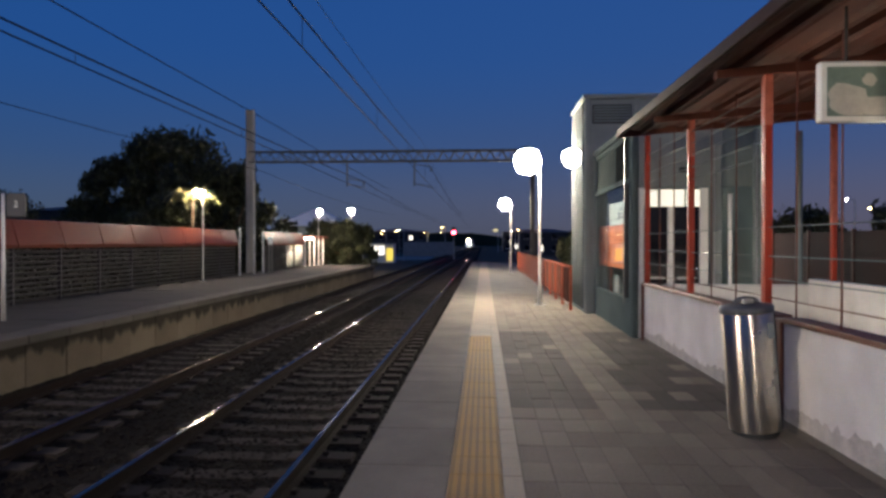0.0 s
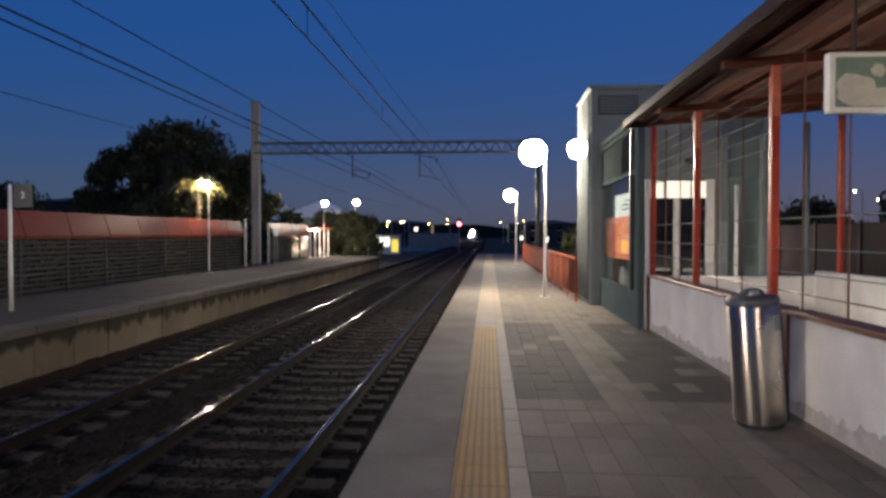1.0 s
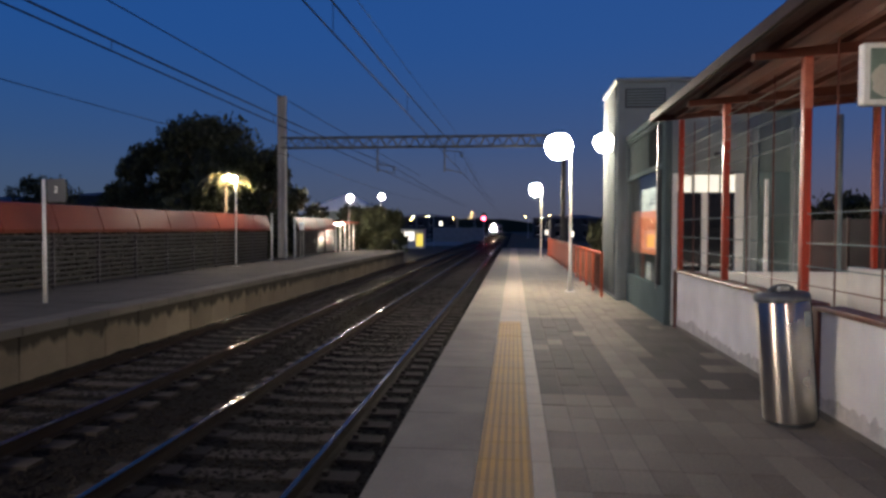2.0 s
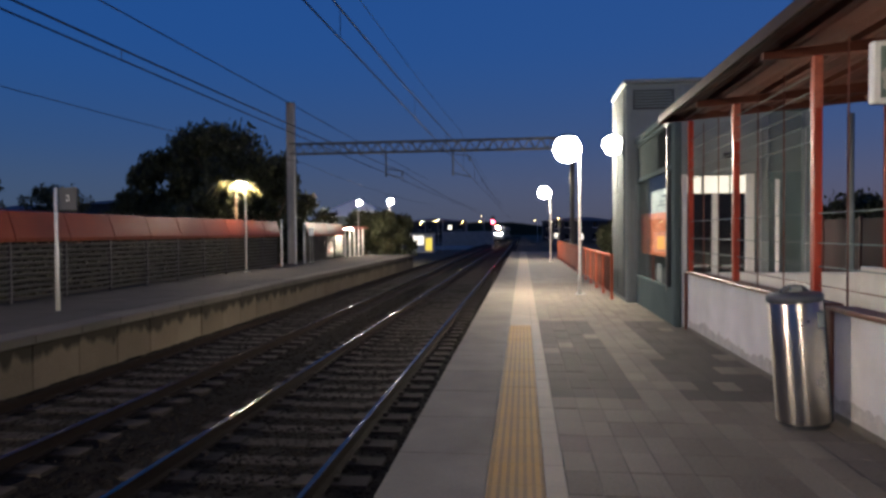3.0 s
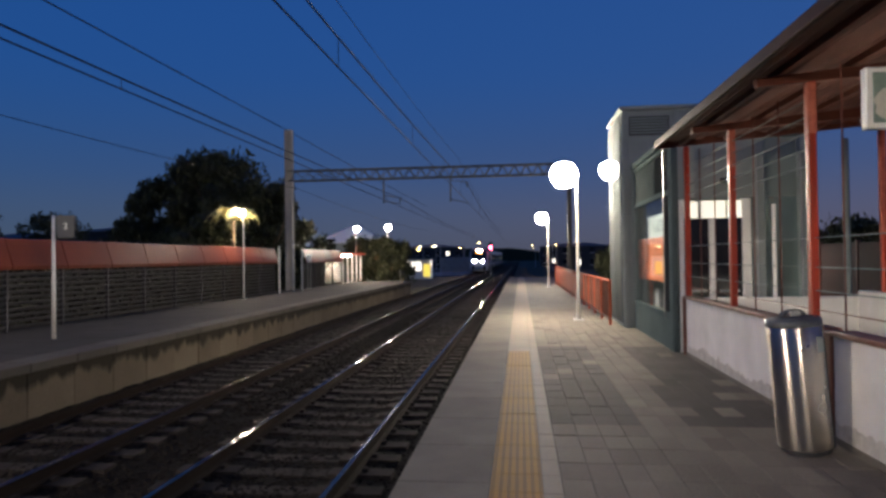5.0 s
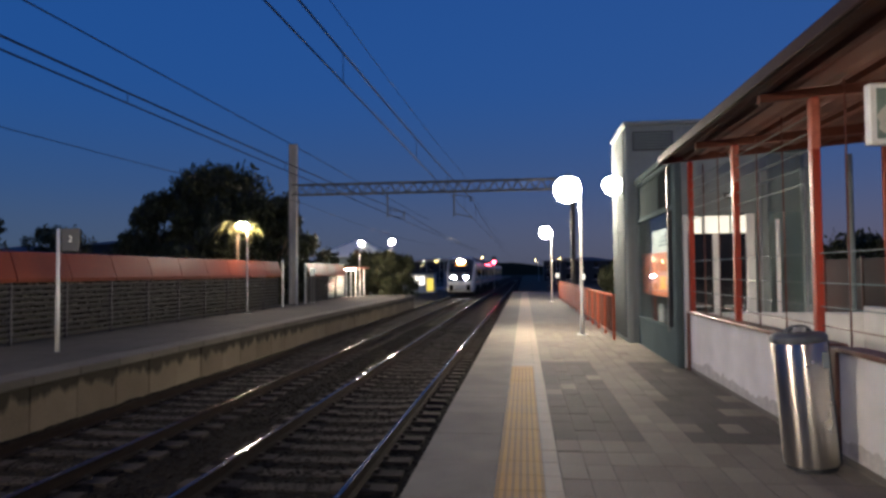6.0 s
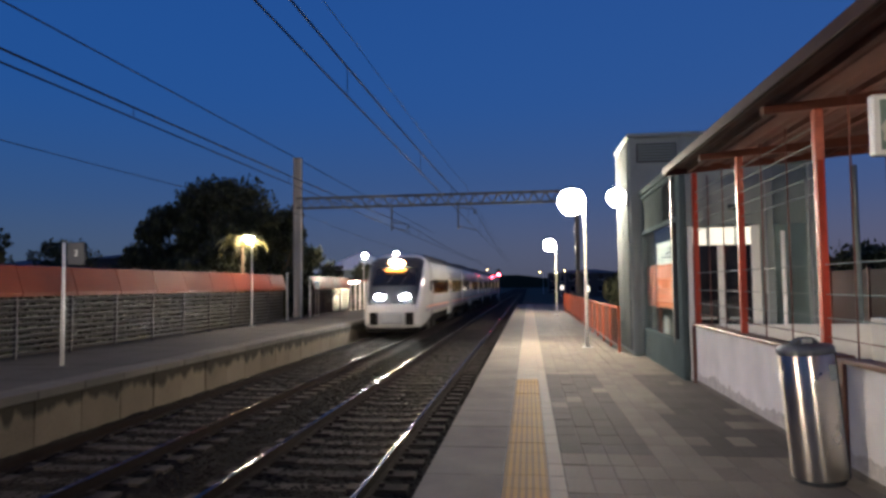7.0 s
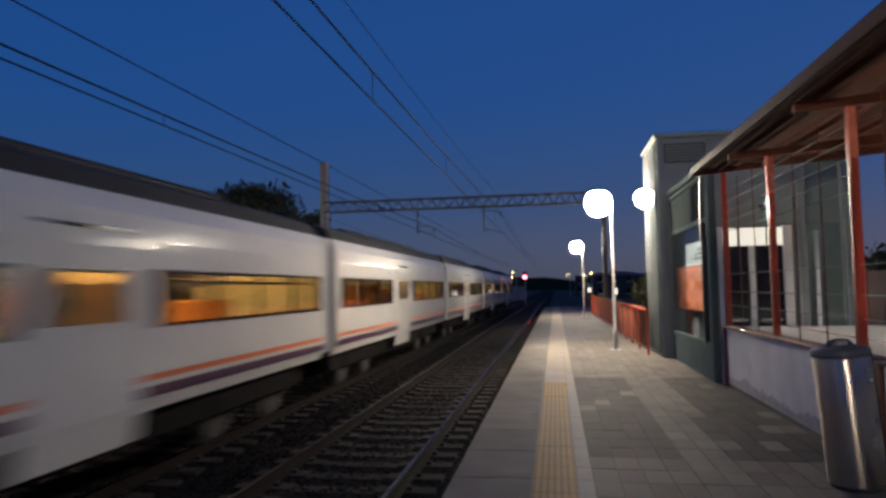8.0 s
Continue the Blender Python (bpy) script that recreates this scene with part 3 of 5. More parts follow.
# ---- stair canopy, low wall, lift ----
WALL_X = 2.70


def low_wall():
    th = thing("low_wall", "low white rendered wall with a brown steel cap", "wall", kind="structure")
    for y0, y1 in ((-4, 6.28), (6.52, 11.6)):
        part("wall_body", rbox(WALL_X, WALL_X + .16, y0, y1, 0, .93, .01), M_WHITEWALL, th)
        part("plinth", rbox(WALL_X - .012, WALL_X, y0, y1, 0, .06, 0), M_JOINT, th, "dark dirty mortar fillet")
        part("cap", rbox(WALL_X - .03, WALL_X + .19, y0, y1, .93, .975, .008), M_BROWN, th, "brown-red steel cap")
    rng = random.Random(21)
    for y0, y1 in ((3.0, 6.26), (6.54, 11.5)):
        bm = bmesh.new()
        n = int((y1 - y0) / .04)
        prev = None
        for k in range(n + 1):
            y = y0 + (y1 - y0) * k / n
            z = .10 + .13 * max(0.0, .4 + noise.noise((3, y * 1.1, 2))) + .10 * abs(noise.noise((1, y * 7, 5))) + rng.uniform(0, .05)
            q = [bm.verts.new(v) for v in ((WALL_X - .003, y, .05), (WALL_X - .003, y, z), (WALL_X + .002, y, z), (WALL_X + .002, y, .05))]
            if prev:
                for i in range(3):
                    bm.faces.new((prev[i], prev[i + 1], q[i + 1], q[i]))
            prev = q
        part("dirt_splash", bm, M_DIRT, th, "ragged grey dirt splashed up the wall")
    part("end_post", rbox(WALL_X - .02, WALL_X + .16, 6.3, 6.5, 0, .96, .01), M_BROWN, th, "brown-red steel end post")
    part("corner_post", rbox(WALL_X - .04, WALL_X + .12, 11.6, 11.68, 0, .97, .01), M_BROWN, th, "brown-red corner post")
    th = thing("rear_low_wall", "low white rendered wall on the far side of the canopy", "wall", kind="structure")
    part("wall_body", rbox(5.38, 5.54, -4, 11.6, 0, 1.05, .01), M_WHITEWALL, th)
    part("end_wall", rbox(2.95, 5.54, 11.6, 11.72, 0, .95, .01), M_WHITEWALL, th)


def canopy():
    th = thing("stair_canopy", "brown-red steel canopy with a sloping sheet roof on red posts", "canopy")
    front, back = 2.18, 6.0
    zf, zb = 3.36, 3.68

    def zr(x):
        return zf + (zb - zf) * (x - front) / (back - front)
    n = 0
    for y in (1.8, 4.3, 6.85, 9.31, 11.73):
        for x, m, r in ((WALL_X + .08, M_RED, .042), (5.45, M_RED, .042)):
            if x > 3 and y > 10:
                continue
            u = y if x < 3 else y + 1.62
            post = part("post", rbox(x - r, x + r, u - r, u + r, (0 if y > 11 else .97) if x < 3 else 1.05, zr(x) - (.02 if y < 11 else -.06), .012), m, th, "red painted square post")
            if (x < 3 and 3 < y < 11) or x > 3:
                part("tape", rbox(x - r - .003, x + r + .003, u - r - .003, u + r + .003, zr(x) - (.62 if x < 3 else 1.7), zr(x) - .12, .012), M_FADED, post, "faded wrap on the post")
        if y > 11:
            continue
        bm = bmesh.new()
        a = [(front + .1, zr(front) - .02), (back - .1, zr(back) - .02), (back - .1, zr(back) - .18), (front + .1, zr(front) - .10)]
        va = [bm.verts.new((x, y - .05, z)) for x, z in a]
        vb = [bm.verts.new((x, y + .05, z)) for x, z in a]
        for i in range(4):
            bm.faces.new((va[i], va[(i + 1) % 4], vb[(i + 1) % 4], vb[i]))
        bm.faces.new(va[::-1]), bm.faces.new(vb)
        part("rafter", bm, M_BROWN, th)
    for k in range(6):
        x = front + .35 + k * .66
        part("purlin", rbox(x - .03, x + .03, -4, 11.0, zr(x) - .01, zr(x) + .06, 0), M_BROWN, th)
    # ribbed roof sheet
    sec = []
    k, x = 0, front
    while x < back:
        sec.append((x, zr(x) + .07 + (.035 if k % 4 in (1, 2) else 0)))
        x += (.05 if k % 2 == 0 else .12)
        k += 1
    under = [(x, z - .012) for x, z in sec[::-1]]
    part("roof_sheet", one(extrude_y, sec + under, -4, 11.05), M_ROOFSIDE, th, "ribbed oxide-red roof sheet")
    part("fascia", rbox(front - .05, front, -4, 11.08, zf - .02, zf + .10, .008), M_FASCIA, th, "worn fascia board")
    part("end_fascia", one(lambda bm: [extrude_y(bm, [(front, zf - .02), (back, zb - .02), (back, zb + .13), (front, zf + .13)], 11.06, 11.09)]), M_BROWN, th)
    bm = bmesh.new()
    tube(bm, (5.36, 11.9, -.01), (5.36, 11.9, 3.55), .055, n=10)
    part("drain_pipe", bm, M_GREY, th, "grey drain pipe under the roof")
    # railing of thin bars between the posts
    for y0, y1 in ((1.8, 4.3), (4.3, 6.85), (6.85, 9.31), (9.31, 11.73)):
        for x in (WALL_X + .08,):
            for z in [1.12, 1.30, 1.52, 1.8] + ([2.5, 2.66, 2.82, 2.98, 3.14] if y0 > 6 else []):
                bm = bmesh.new()
                tube(bm, (x, y0 + .06, z), (x, y1 - .06, z), .0065, n=6)
                part("rail_bar", bm, M_BROWN if z < 1.2 else M_GREY, th)
            for f in ((.33, .66) if y0 != 4.3 else (.45, .75)):
                bm = bmesh.new()
                y = y0 + f * (y1 - y0)
                tube(bm, (x, y, .97), (x, y, 3.3), .009, n=6)
                part("upright_bar", bm, M_BROWN, th)


def litter_bin():
    th = thing("litter_bin", "leaning round brushed steel litter bin with a dark domed lid", "bin", pose(2.355, 6.02, 0, 0, -4.5, 0))
    part("foot_ring", one(lathe, [(.19, 0), (.195, .03), (.19, .05)], 28), M_DARK, th)
    part("drum", one(lathe, [(.204, .045), (.21, .055), (.21, 1.04), (.204, 1.055)], 48), M_STEEL, th, "brushed steel drum", smooth=True)
    part("back_rail", rbox(.205, .25, .02, .1, 0.0, 1.05, .006), M_DARK, th, "dark mounting bar behind the drum")
    lid = part("lid", one(lathe, [(.214, 1.05), (.221, 1.06), (.221, 1.10), (.205, 1.115), (.13, 1.13)], 36), M_PLASTIC, th, "grey plastic lid", smooth=True)
    bm = bmesh.new()
    for k in range(8):
        a0, a1 = math.pi * k / 8, math.pi * (k + 1) / 8
        tube(bm, (.10 * math.cos(a0), 0, 1.12 + .05 * math.sin(a0)), (.10 * math.cos(a1), 0, 1.12 + .05 * math.sin(a1)), .022, n=8)
    part("hood", bm, M_PLASTIC, lid)
    part("ash_plate", rbox(-.04, .05, -.06, .03, 1.13, 1.175, .01), M_GALV, lid, "small metal ash plate")
    part("label_plate", rbox(.10, .15, -.19, -.155, .84, .97, .004), M_GREYLIGHT, th, "small pale label plate")


def hanging_sign():
    th = thing("hanging_sign", "white framed picture sign hung under the canopy", "sign", pose(2.45, 5.15, -.06))
    part("frame", rbox(0, 1.0, -.04, .04, 2.59, 3.03, .01), M_SIGNWHITE, th, "white sign frame")
    pic = part("picture", rbox(.045, .955, -.046, -.038, 2.63, 2.99, .004), M_SIGNART, th, "faded green-grey picture panel")
    rng = random.Random(4)
    for cx, cz, rx, rz in ((.20, 2.80, .15, .15), (.34, 2.97, .05, .05), (.42, 2.74, .24, .09), (.64, 2.93, .07, .09), (.70, 2.74, .2, .07), (.86, 2.82, .08, .13)):
        bm = bmesh.new()
        ring = []
        for k in range(18):
            a = 2 * math.pi * k / 18
            q = 1 + rng.uniform(-.18, .18)
            ring.append((cx + rx * q * math.cos(a), max(2.635, min(2.985, 2.59 + .86 * (cz - 2.62 + rz * q * math.sin(a))))))
        layer = .049 + .0015 * cx / .1
        va = [bm.verts.new((x, -layer, z)) for x, z in ring]
        vb = [bm.verts.new((x, -.046, z)) for x, z in ring]
        bm.faces.new(va)
        for k in range(18):
            bm.faces.new((va[k], va[(k + 1) % 18], vb[(k + 1) % 18], vb[k]))
        part("pale_shape", bm, M_PALEART, pic, "pale faded shape")
    for x in (.2, .8):
        bm = bmesh.new()
        tube(bm, (x, 0, 3.03), (x, 0, 3.44), .012, n=6)
        part("hanger", bm, M_DARK, th)


def lift():
    th = thing("lift_tower", "pale grey clad lift tower with a dark louvre near the top", "lift tower", pose(0, 16, 0))
    part("shaft", rbox(2.34, 5.4, 0, 2.2, 0, 5.0, .03), M_GREYLIGHT, th)
    part("roof_slab", rbox(2.30, 5.5, -.06, 2.26, 5.0, 5.10, .02), M_GREYLIGHT, th)
    louvre = part("louvre", rbox(2.52, 3.42, -.03, .0, 4.42, 4.86, .005), M_DARK, th, "dark ventilation louvre")
    me = mesh_of("blade", rbox(2.55, 3.39, -.05, -.03, 0, .035, 0), M_GREY)
    for k in range(6):
        ob = new("blade", me)
        ob.parent, ob.matrix_basis = louvre, pose(0, 0, 4.46 + k * .065)
    for x in (2.36, 3.5):
        part("cover_strip", rbox(x, x + .12, -.04, .0, 0, 5.0, .01), M_GREYLIGHT, th)
    flank = part("glazed_flank", rbox(2.325, 2.34, .06, 2.14, .1, 4.95, .004), M_FROST, th, "grey framed glazing on the side of the tower")
    for z0, z1 in ((.2, 1.3), (1.38, 2.5), (2.58, 3.7), (3.78, 4.86)):
        for a, b in ((.14, 1.06), (1.14, 2.06)):
            part("pane", rbox(2.315, 2.327, a, b, z0, z1, 0), M_FROST, flank, "frosted grey pane")
    th = thing("lift_lobby", "glazed grey lift lobby with a lit doorway and teal base panels", "lobby")
    x0, x1, y0, y1, h = 2.56, 4.78, 11.95, 15.95, 3.62
    part("corner_column", rbox(x0, x0 + .12, y0 - .02, y0 + .24, 0, h, .02), M_CLAD, th, "grey steel corner column")
    for y in (12.58, y1 - .06):
        part("mullion", rbox(x0, x0 + .12, y - .05, y + .05, .55, h, .01), M_GREY if y > 14 else M_DARK, th)
    for z in (.55, 2.72, h - .1):
        part("transom", rbox(x0 + .01, x0 + .11, y0 + .24, y1 - .12, z, z + .09, .006), M_CLAD, th)
    part("base_panel", rbox(x0 + .02, x0 + .08, y0 + .24, y1, 0, .55, .004), M_CLAD, th, "teal-grey base panel")
    for a, b in ((y0 + .24, 12.53), (12.63, y1 - .11)):
        for z0, z1 in ((.64, 2.72), (2.81, h - .1)):
            if z0 > 2:
                part("upper_panel", rbox(x0 + .045, x0 + .065, a, b, z0, z1, 0), M_UPPER, th, "grey-green upper panel")
                continue
            ob = part("pane", rbox(x0 + .045, x0 + .055, a, b, z0, z1, 0), M_GLASS, th, "clear glass pane")
            ob.visible_shadow = False
    part("slot_window", rbox(x0 + .03, x0 + .045, 12.75, 13.5, 2.84, h - .12, 0), M_SLOT, th, "narrow dark upper window")
    part("roof", rbox(x0 - .02, x1, y0 - .05, y1, h, h + .12, .01), M_CLAD, th)
    part("rear_wall", rbox(x1 - .1, x1, y0, y1, 0, h, 0), M_GREYLIGHT, th)
    # front with the doorway
    part("front_lintel", rbox(x0 + .12, x1 - .1, y0, y0 + .1, 2.62, h, 0), M_GREYLIGHT, th)
    part("door_frame", rbox(2.69, 2.77, y0 - .03, y0 + .1, 0, 2.6, .006), M_SIGNWHITE, th, "white door jamb")
    part("door_frame", rbox(3.72, 3.86, y0 - .03, y0 + .1, 0, 2.6, .006), M_SIGNWHITE, th, "white door jamb")
    part("light_panel", rbox(2.77, 3.72, y0 + .01, y0 + .06, 2.28, 2.57, 0), M_LINTEL, th, "lit panel over the doorway")
    for x in (3.02, 3.47):
        part("panel_divider", rbox(x - .012, x + .012, y0 - .005, y0 + .01, 2.28, 2.57, 0), M_GREYLIGHT, th)
    for a, b in ((2.77, 3.18), (3.30, 3.72)):
        leaf = part("door_leaf", rbox(a, b, y0 + .02, y0 + .05, .02, 2.27, .004), M_BLACKGLASS, th, "dark glazed door leaf")
        part("push_bar", rbox(a + .05, b - .05, y0 - .005, y0 + .02, 1.02, 1.06, .004), M_GALV, leaf, "steel push bar")
    part("door_post", rbox(3.19, 3.29, y0 - .01, y0 + .08, 0, 2.27, .006), M_SIGNWHITE, th)
    part("wall_lantern", rbox(3.36, 3.52, y0 - .06, y0, 2.86, 2.95, .01), M_DARK, th, "small dark fitting over the doorway")
    for x, w in ((3.90, .17), (4.61, .13)):
        part("grey_column", rbox(x, x + w, y0 - .1, y0 + .04, 0, h, .02), M_GREYLIGHT, th)
        # the highlight down each shiny column, built as a bright strip
        part("bright_edge", rbox(x + .02, x + .045, y0 - .108, y0 - .1, .3, h - .3, 0), M_GALV, th, "bright strip that stands for the column's highlight")
    part("front_pane", rbox(4.07, 4.61, y0, y0 + .012, .5, h, 0), M_GLASS, th)
    bm = bmesh.new()
    tube(bm, (4.18, y0 - .15, -.01), (4.18, y0 - .15, 2.48), .035, n=10)
    part("handrail_post", bm, M_SIGNWHITE, th)
    # ceiling light inside
    part("ceiling_light", rbox(3.2, 4.2, 13.4, 13.7, h - .06, h - .02, 0), M_LIFTLIGHT, th, "lit ceiling panel")
    case = thing("poster_case", "orange poster case with a lit white heading behind the glass", "poster case", pose(2.66, 12.55, 0))
    part("case_frame", rbox(.005, .06, .1, 3.3, 1.14, 2.02, .02), M_ORANGE, case)
    part("lit_poster", rbox(-.025, .0, .11, 1.9, 1.16, 2.0, .005), M_POSTER, case, "lit orange poster")
    part("lit_heading", rbox(-.025, .0, .3, 1.9, 2.0, 2.44, .005), M_HEADING, case, "lit white heading panel")
    for k in range(3):
        part("text_bar", rbox(-.03, -.025, .35, 1.2 - .2 * k, 2.12 + k * .08, 2.15 + k * .08, 0), M_SIGNDARK, case, "dark bar of unreadable writing")
    part("case_leg", rbox(.02, .05, .6, .68, 0, 1.14, .005), M_GREY, case)
    part("case_leg", rbox(.02, .05, 2.7, 2.78, 0, 1.14, .005), M_GREY, case)
    single("white_notice", rbox(2.64, 2.66, 13.5, 13.9, .66, 1.0, .005), M_SIGNWHITE, "small white notice behind the lobby glass", "notice", m=pose(0, 0, 0))
    th = thing("wall_lamp", "bright white lamp on a bracket at the lift tower", "wall lamp", pose(2.34, 16.6, 3.72))
    bm = bmesh.new()
    tube(bm, (0, 0, 0), (-.2, 0, 0), .02, n=8)
    part("bracket", bm, M_GALV, th)
    bm = bmesh.new()
    lathe(bm, [(.08, -.24), (.18, -.18), (.25, -.03), (.22, .12), (.08, .2)], 18, -.2, 0)
    part("globe", bm, M_BULB, th, "glowing white lamp globe", smooth=True)


def red_railing():
    th = thing("platform_railing", "orange-red railing, barred near the lift and panelled beyond", "railing")
    x = 2.12
    for k in range(16):
        y = 16.7 + k * 1.7
        part("post", rbox(x - .03, x + .03, y - .03, y + .03, 0, 1.1, .006), M_RAILRED, th)
        if k == 15:
            break
        part("top_rail", rbox(x - .025, x + .025, y + .03, y + 1.67, 1.04, 1.09, .005), M_RAILRED, th)
        if k < 4:
            part("bottom_rail", rbox(x - .02, x + .02, y + .03, y + 1.67, .12, .16, .004), M_BROWN, th)
            for u in range(1, 9):
                part("baluster", rbox(x - .01, x + .01, y + u * .19 - .01, y + u * .19 + .01, .16, 1.04, 0), M_BROWN, th)
        else:
            part("panel", rbox(x - .01, x + .01, y + .06, y + 1.64, .14, 1.0, .004), M_RAILRED, th)


def unseen_fill_tubes():
    # unseen tubes, added to brighten the rear wall and the canopy's underside
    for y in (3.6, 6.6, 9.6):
        th = thing("unseen_fill_tube", "unseen warm tube light added inside the low wall to brighten the rear wall", "tube light", pose(WALL_X + .16, y, .62), group="stair tube lights")
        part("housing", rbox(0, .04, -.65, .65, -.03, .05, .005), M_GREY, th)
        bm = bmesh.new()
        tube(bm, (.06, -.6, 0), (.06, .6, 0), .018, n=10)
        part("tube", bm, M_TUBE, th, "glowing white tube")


unseen_fill_tubes()
low_wall()
canopy()
litter_bin()
hanging_sign()
lift()
red_railing()


# ---- trees and distance ----
def tree(x, y, h, r, seed, leaves=5000, label="broad dark-leaved tree behind the fence", boughs=()):
    rng = random.Random(seed)
    th = thing("tree", label, "tree", pose(x, y, -1.1))
    bm = bmesh.new()
    trunk_h = h * .35
    tube(bm, (0, 0, 0), (.1, .1, trunk_h), .28, .19, 9)
    limbs = []
    for k in range(9):
        a = k * 2.4 + rng.random()
        e = Vector((math.cos(a) * r * rng.uniform(.4, .75), math.sin(a) * r * rng.uniform(.4, .75), trunk_h + (h - trunk_h) * rng.uniform(.2, .75)))
        tube(bm, (.1, .1, trunk_h * rng.uniform(.75, 1)), e, .11, .03, 6)
        limbs.append(e)
    part("trunk", bm, M_BARK, th)
    clumps = []
    for k in range(60):
        a, u = rng.uniform(0, 6.28), rng.random() ** .5
        zz = rng.uniform(.04, 1.0)
        rr = r * math.sqrt(max(0.05, 1 - (zz - .35) ** 2 / .48))
        clumps.append((Vector((math.cos(a) * u * rr, math.sin(a) * u * rr, trunk_h * .6 + (h - trunk_h * .6) * zz * .93)), rng.uniform(.17, .34) * r))
    clumps += [(Vector(o), q) for o, q in boughs]
    verts, faces = [], []
    for _ in range(leaves):
        c, cr = rng.choice(clumps)
        d = Vector((rng.gauss(0, 1), rng.gauss(0, 1), rng.gauss(0, .8)))
        d.normalize()
        p = c + d * cr * rng.uniform(.35, 1.05)
        s = rng.uniform(.09, .19) * (1.4 if leaves < 3500 else 1.0)
        q = Euler((rng.uniform(0, 6.28), rng.uniform(0, 6.28), rng.uniform(0, 6.28))).to_matrix()
        k = len(verts)
        verts += [tuple(p + q @ Vector(o) * s) for o in ((-1.3, 0, 0), (0, .55, .15), (1.3, 0, 0), (0, -.55, .15))]
        faces.append((k, k + 1, k + 2, k + 3))
    me = bpy.data.meshes.new("crown")
    me.from_pydata(verts, [], faces)
    me.materials.append(M_LEAF)
    ob = new("crown", me)
    ob.parent = th
    return th


tree(-18.0, 40.0, 9.3, 4.0, 11, 19000)
tree(-15.0, 39.0, 7.4, 2.4, 12, 10000)
tree(-15.2, 32.0, 5.0, 2.0, 13, 8000, "leafy tree with boughs hanging round the lamp at the fence", boughs=[((2.2, -2.7, 4.6), .45), ((1.5, -2.2, 4.3), .7), ((2.85, -3.1, 5.05), .28)])
tree(-22.4, 41.0, 8.0, 3.2, 14, 12000)
tree(-15.4, 46.0, 5.4, 2.6, 15, 7000)
tree(-38.5, 52.0, 7.0, 3.0, 16, 5000)
tree(-10.9, 54.5, 4.4, 2.4, 17, 7000, "dark bushy tree at the end of the opposite platform")
tree(-13.6, 57.0, 4.6, 2.6, 18, 6000, "dark bushy tree at the end of the opposite platform")
tree(-31.0, 33.5, 7.0, 2.6, 19, 5000)
tree(-26.0, 44.0, 5.4, 2.8, 20, 5500)


def palm(x, y, h, seed, label):
    """A slim palm whose fronds arch out from the crown and droop."""
    rng = random.Random(seed)
    th = thing("palm_tree", label, "palm tree", pose(x, y, -1.1))
    bm = bmesh.new()
    z = 0.0
    while z < h - .2:
        tube(bm, (0, 0, z), (0, 0, z + .2), .12 - .01 * z, .10 - .01 * z, 9)
        z += .2
    part("trunk", bm, M_BARK, th)
    for form in range(3):
        length, droop = (1.25, 1.05, .85)[form], (.55, .85, .35)[form]
        verts, faces = [], []
        for k in range(26):
            u = (k + 1) / 26
            cx, cz = length * u, .42 * length * math.sin(u * 2.2) - droop * u * u
            for side in (-1, 1):
                w = .36 * math.sin(math.pi * min(1, .12 + .9 * u)) + .06
                tip = Vector((cx + .22 * w + rng.uniform(-.03, .03), side * w * .85, cz - .38 * w + rng.uniform(-.04, .04)))
                n = len(verts)
                verts += [(cx - .018, side * .006, cz), (cx + .022, side * .006, cz + .004), tuple(tip)]
                mid = (Vector((cx, 0, cz)) + tip) / 2
                verts.append((mid.x + .03, mid.y, mid.z + .035))
                faces.append((n, n + 1, n + 3, n + 2) if side > 0 else (n, n + 2, n + 3, n + 1))
        for k in range(8):
            u0, u1 = k / 8, (k + 1) / 8
            n = len(verts)
            for u in (u0, u1):
                cx, cz = length * u, .42 * length * math.sin(u * 2.2) - droop * u * u
                verts += [(cx, -.014 * (1.2 - u), cz), (cx, .014 * (1.2 - u), cz), (cx, 0, cz - .02)]
            faces += [(n, n + 3, n + 4, n + 1), (n + 1, n + 4, n + 5, n + 2), (n + 2, n + 5, n + 3, n)]
        me = bpy.data.meshes.new("frond")
        me.from_pydata(verts, [], faces)
        me.materials.append(M_FROND)
        for j in range(7):
            ob = new("frond", me)
            ob.parent = th
            ob.matrix_basis = pose(0, 0, h - .05 * form, 0, rng.uniform(-14, 12), form * 17 + j * 51.4 + rng.uniform(-9, 9))


palm(-12.75, 29.1, 4.75, 81, "small palm with yellow-green fronds drooping round a lamp")


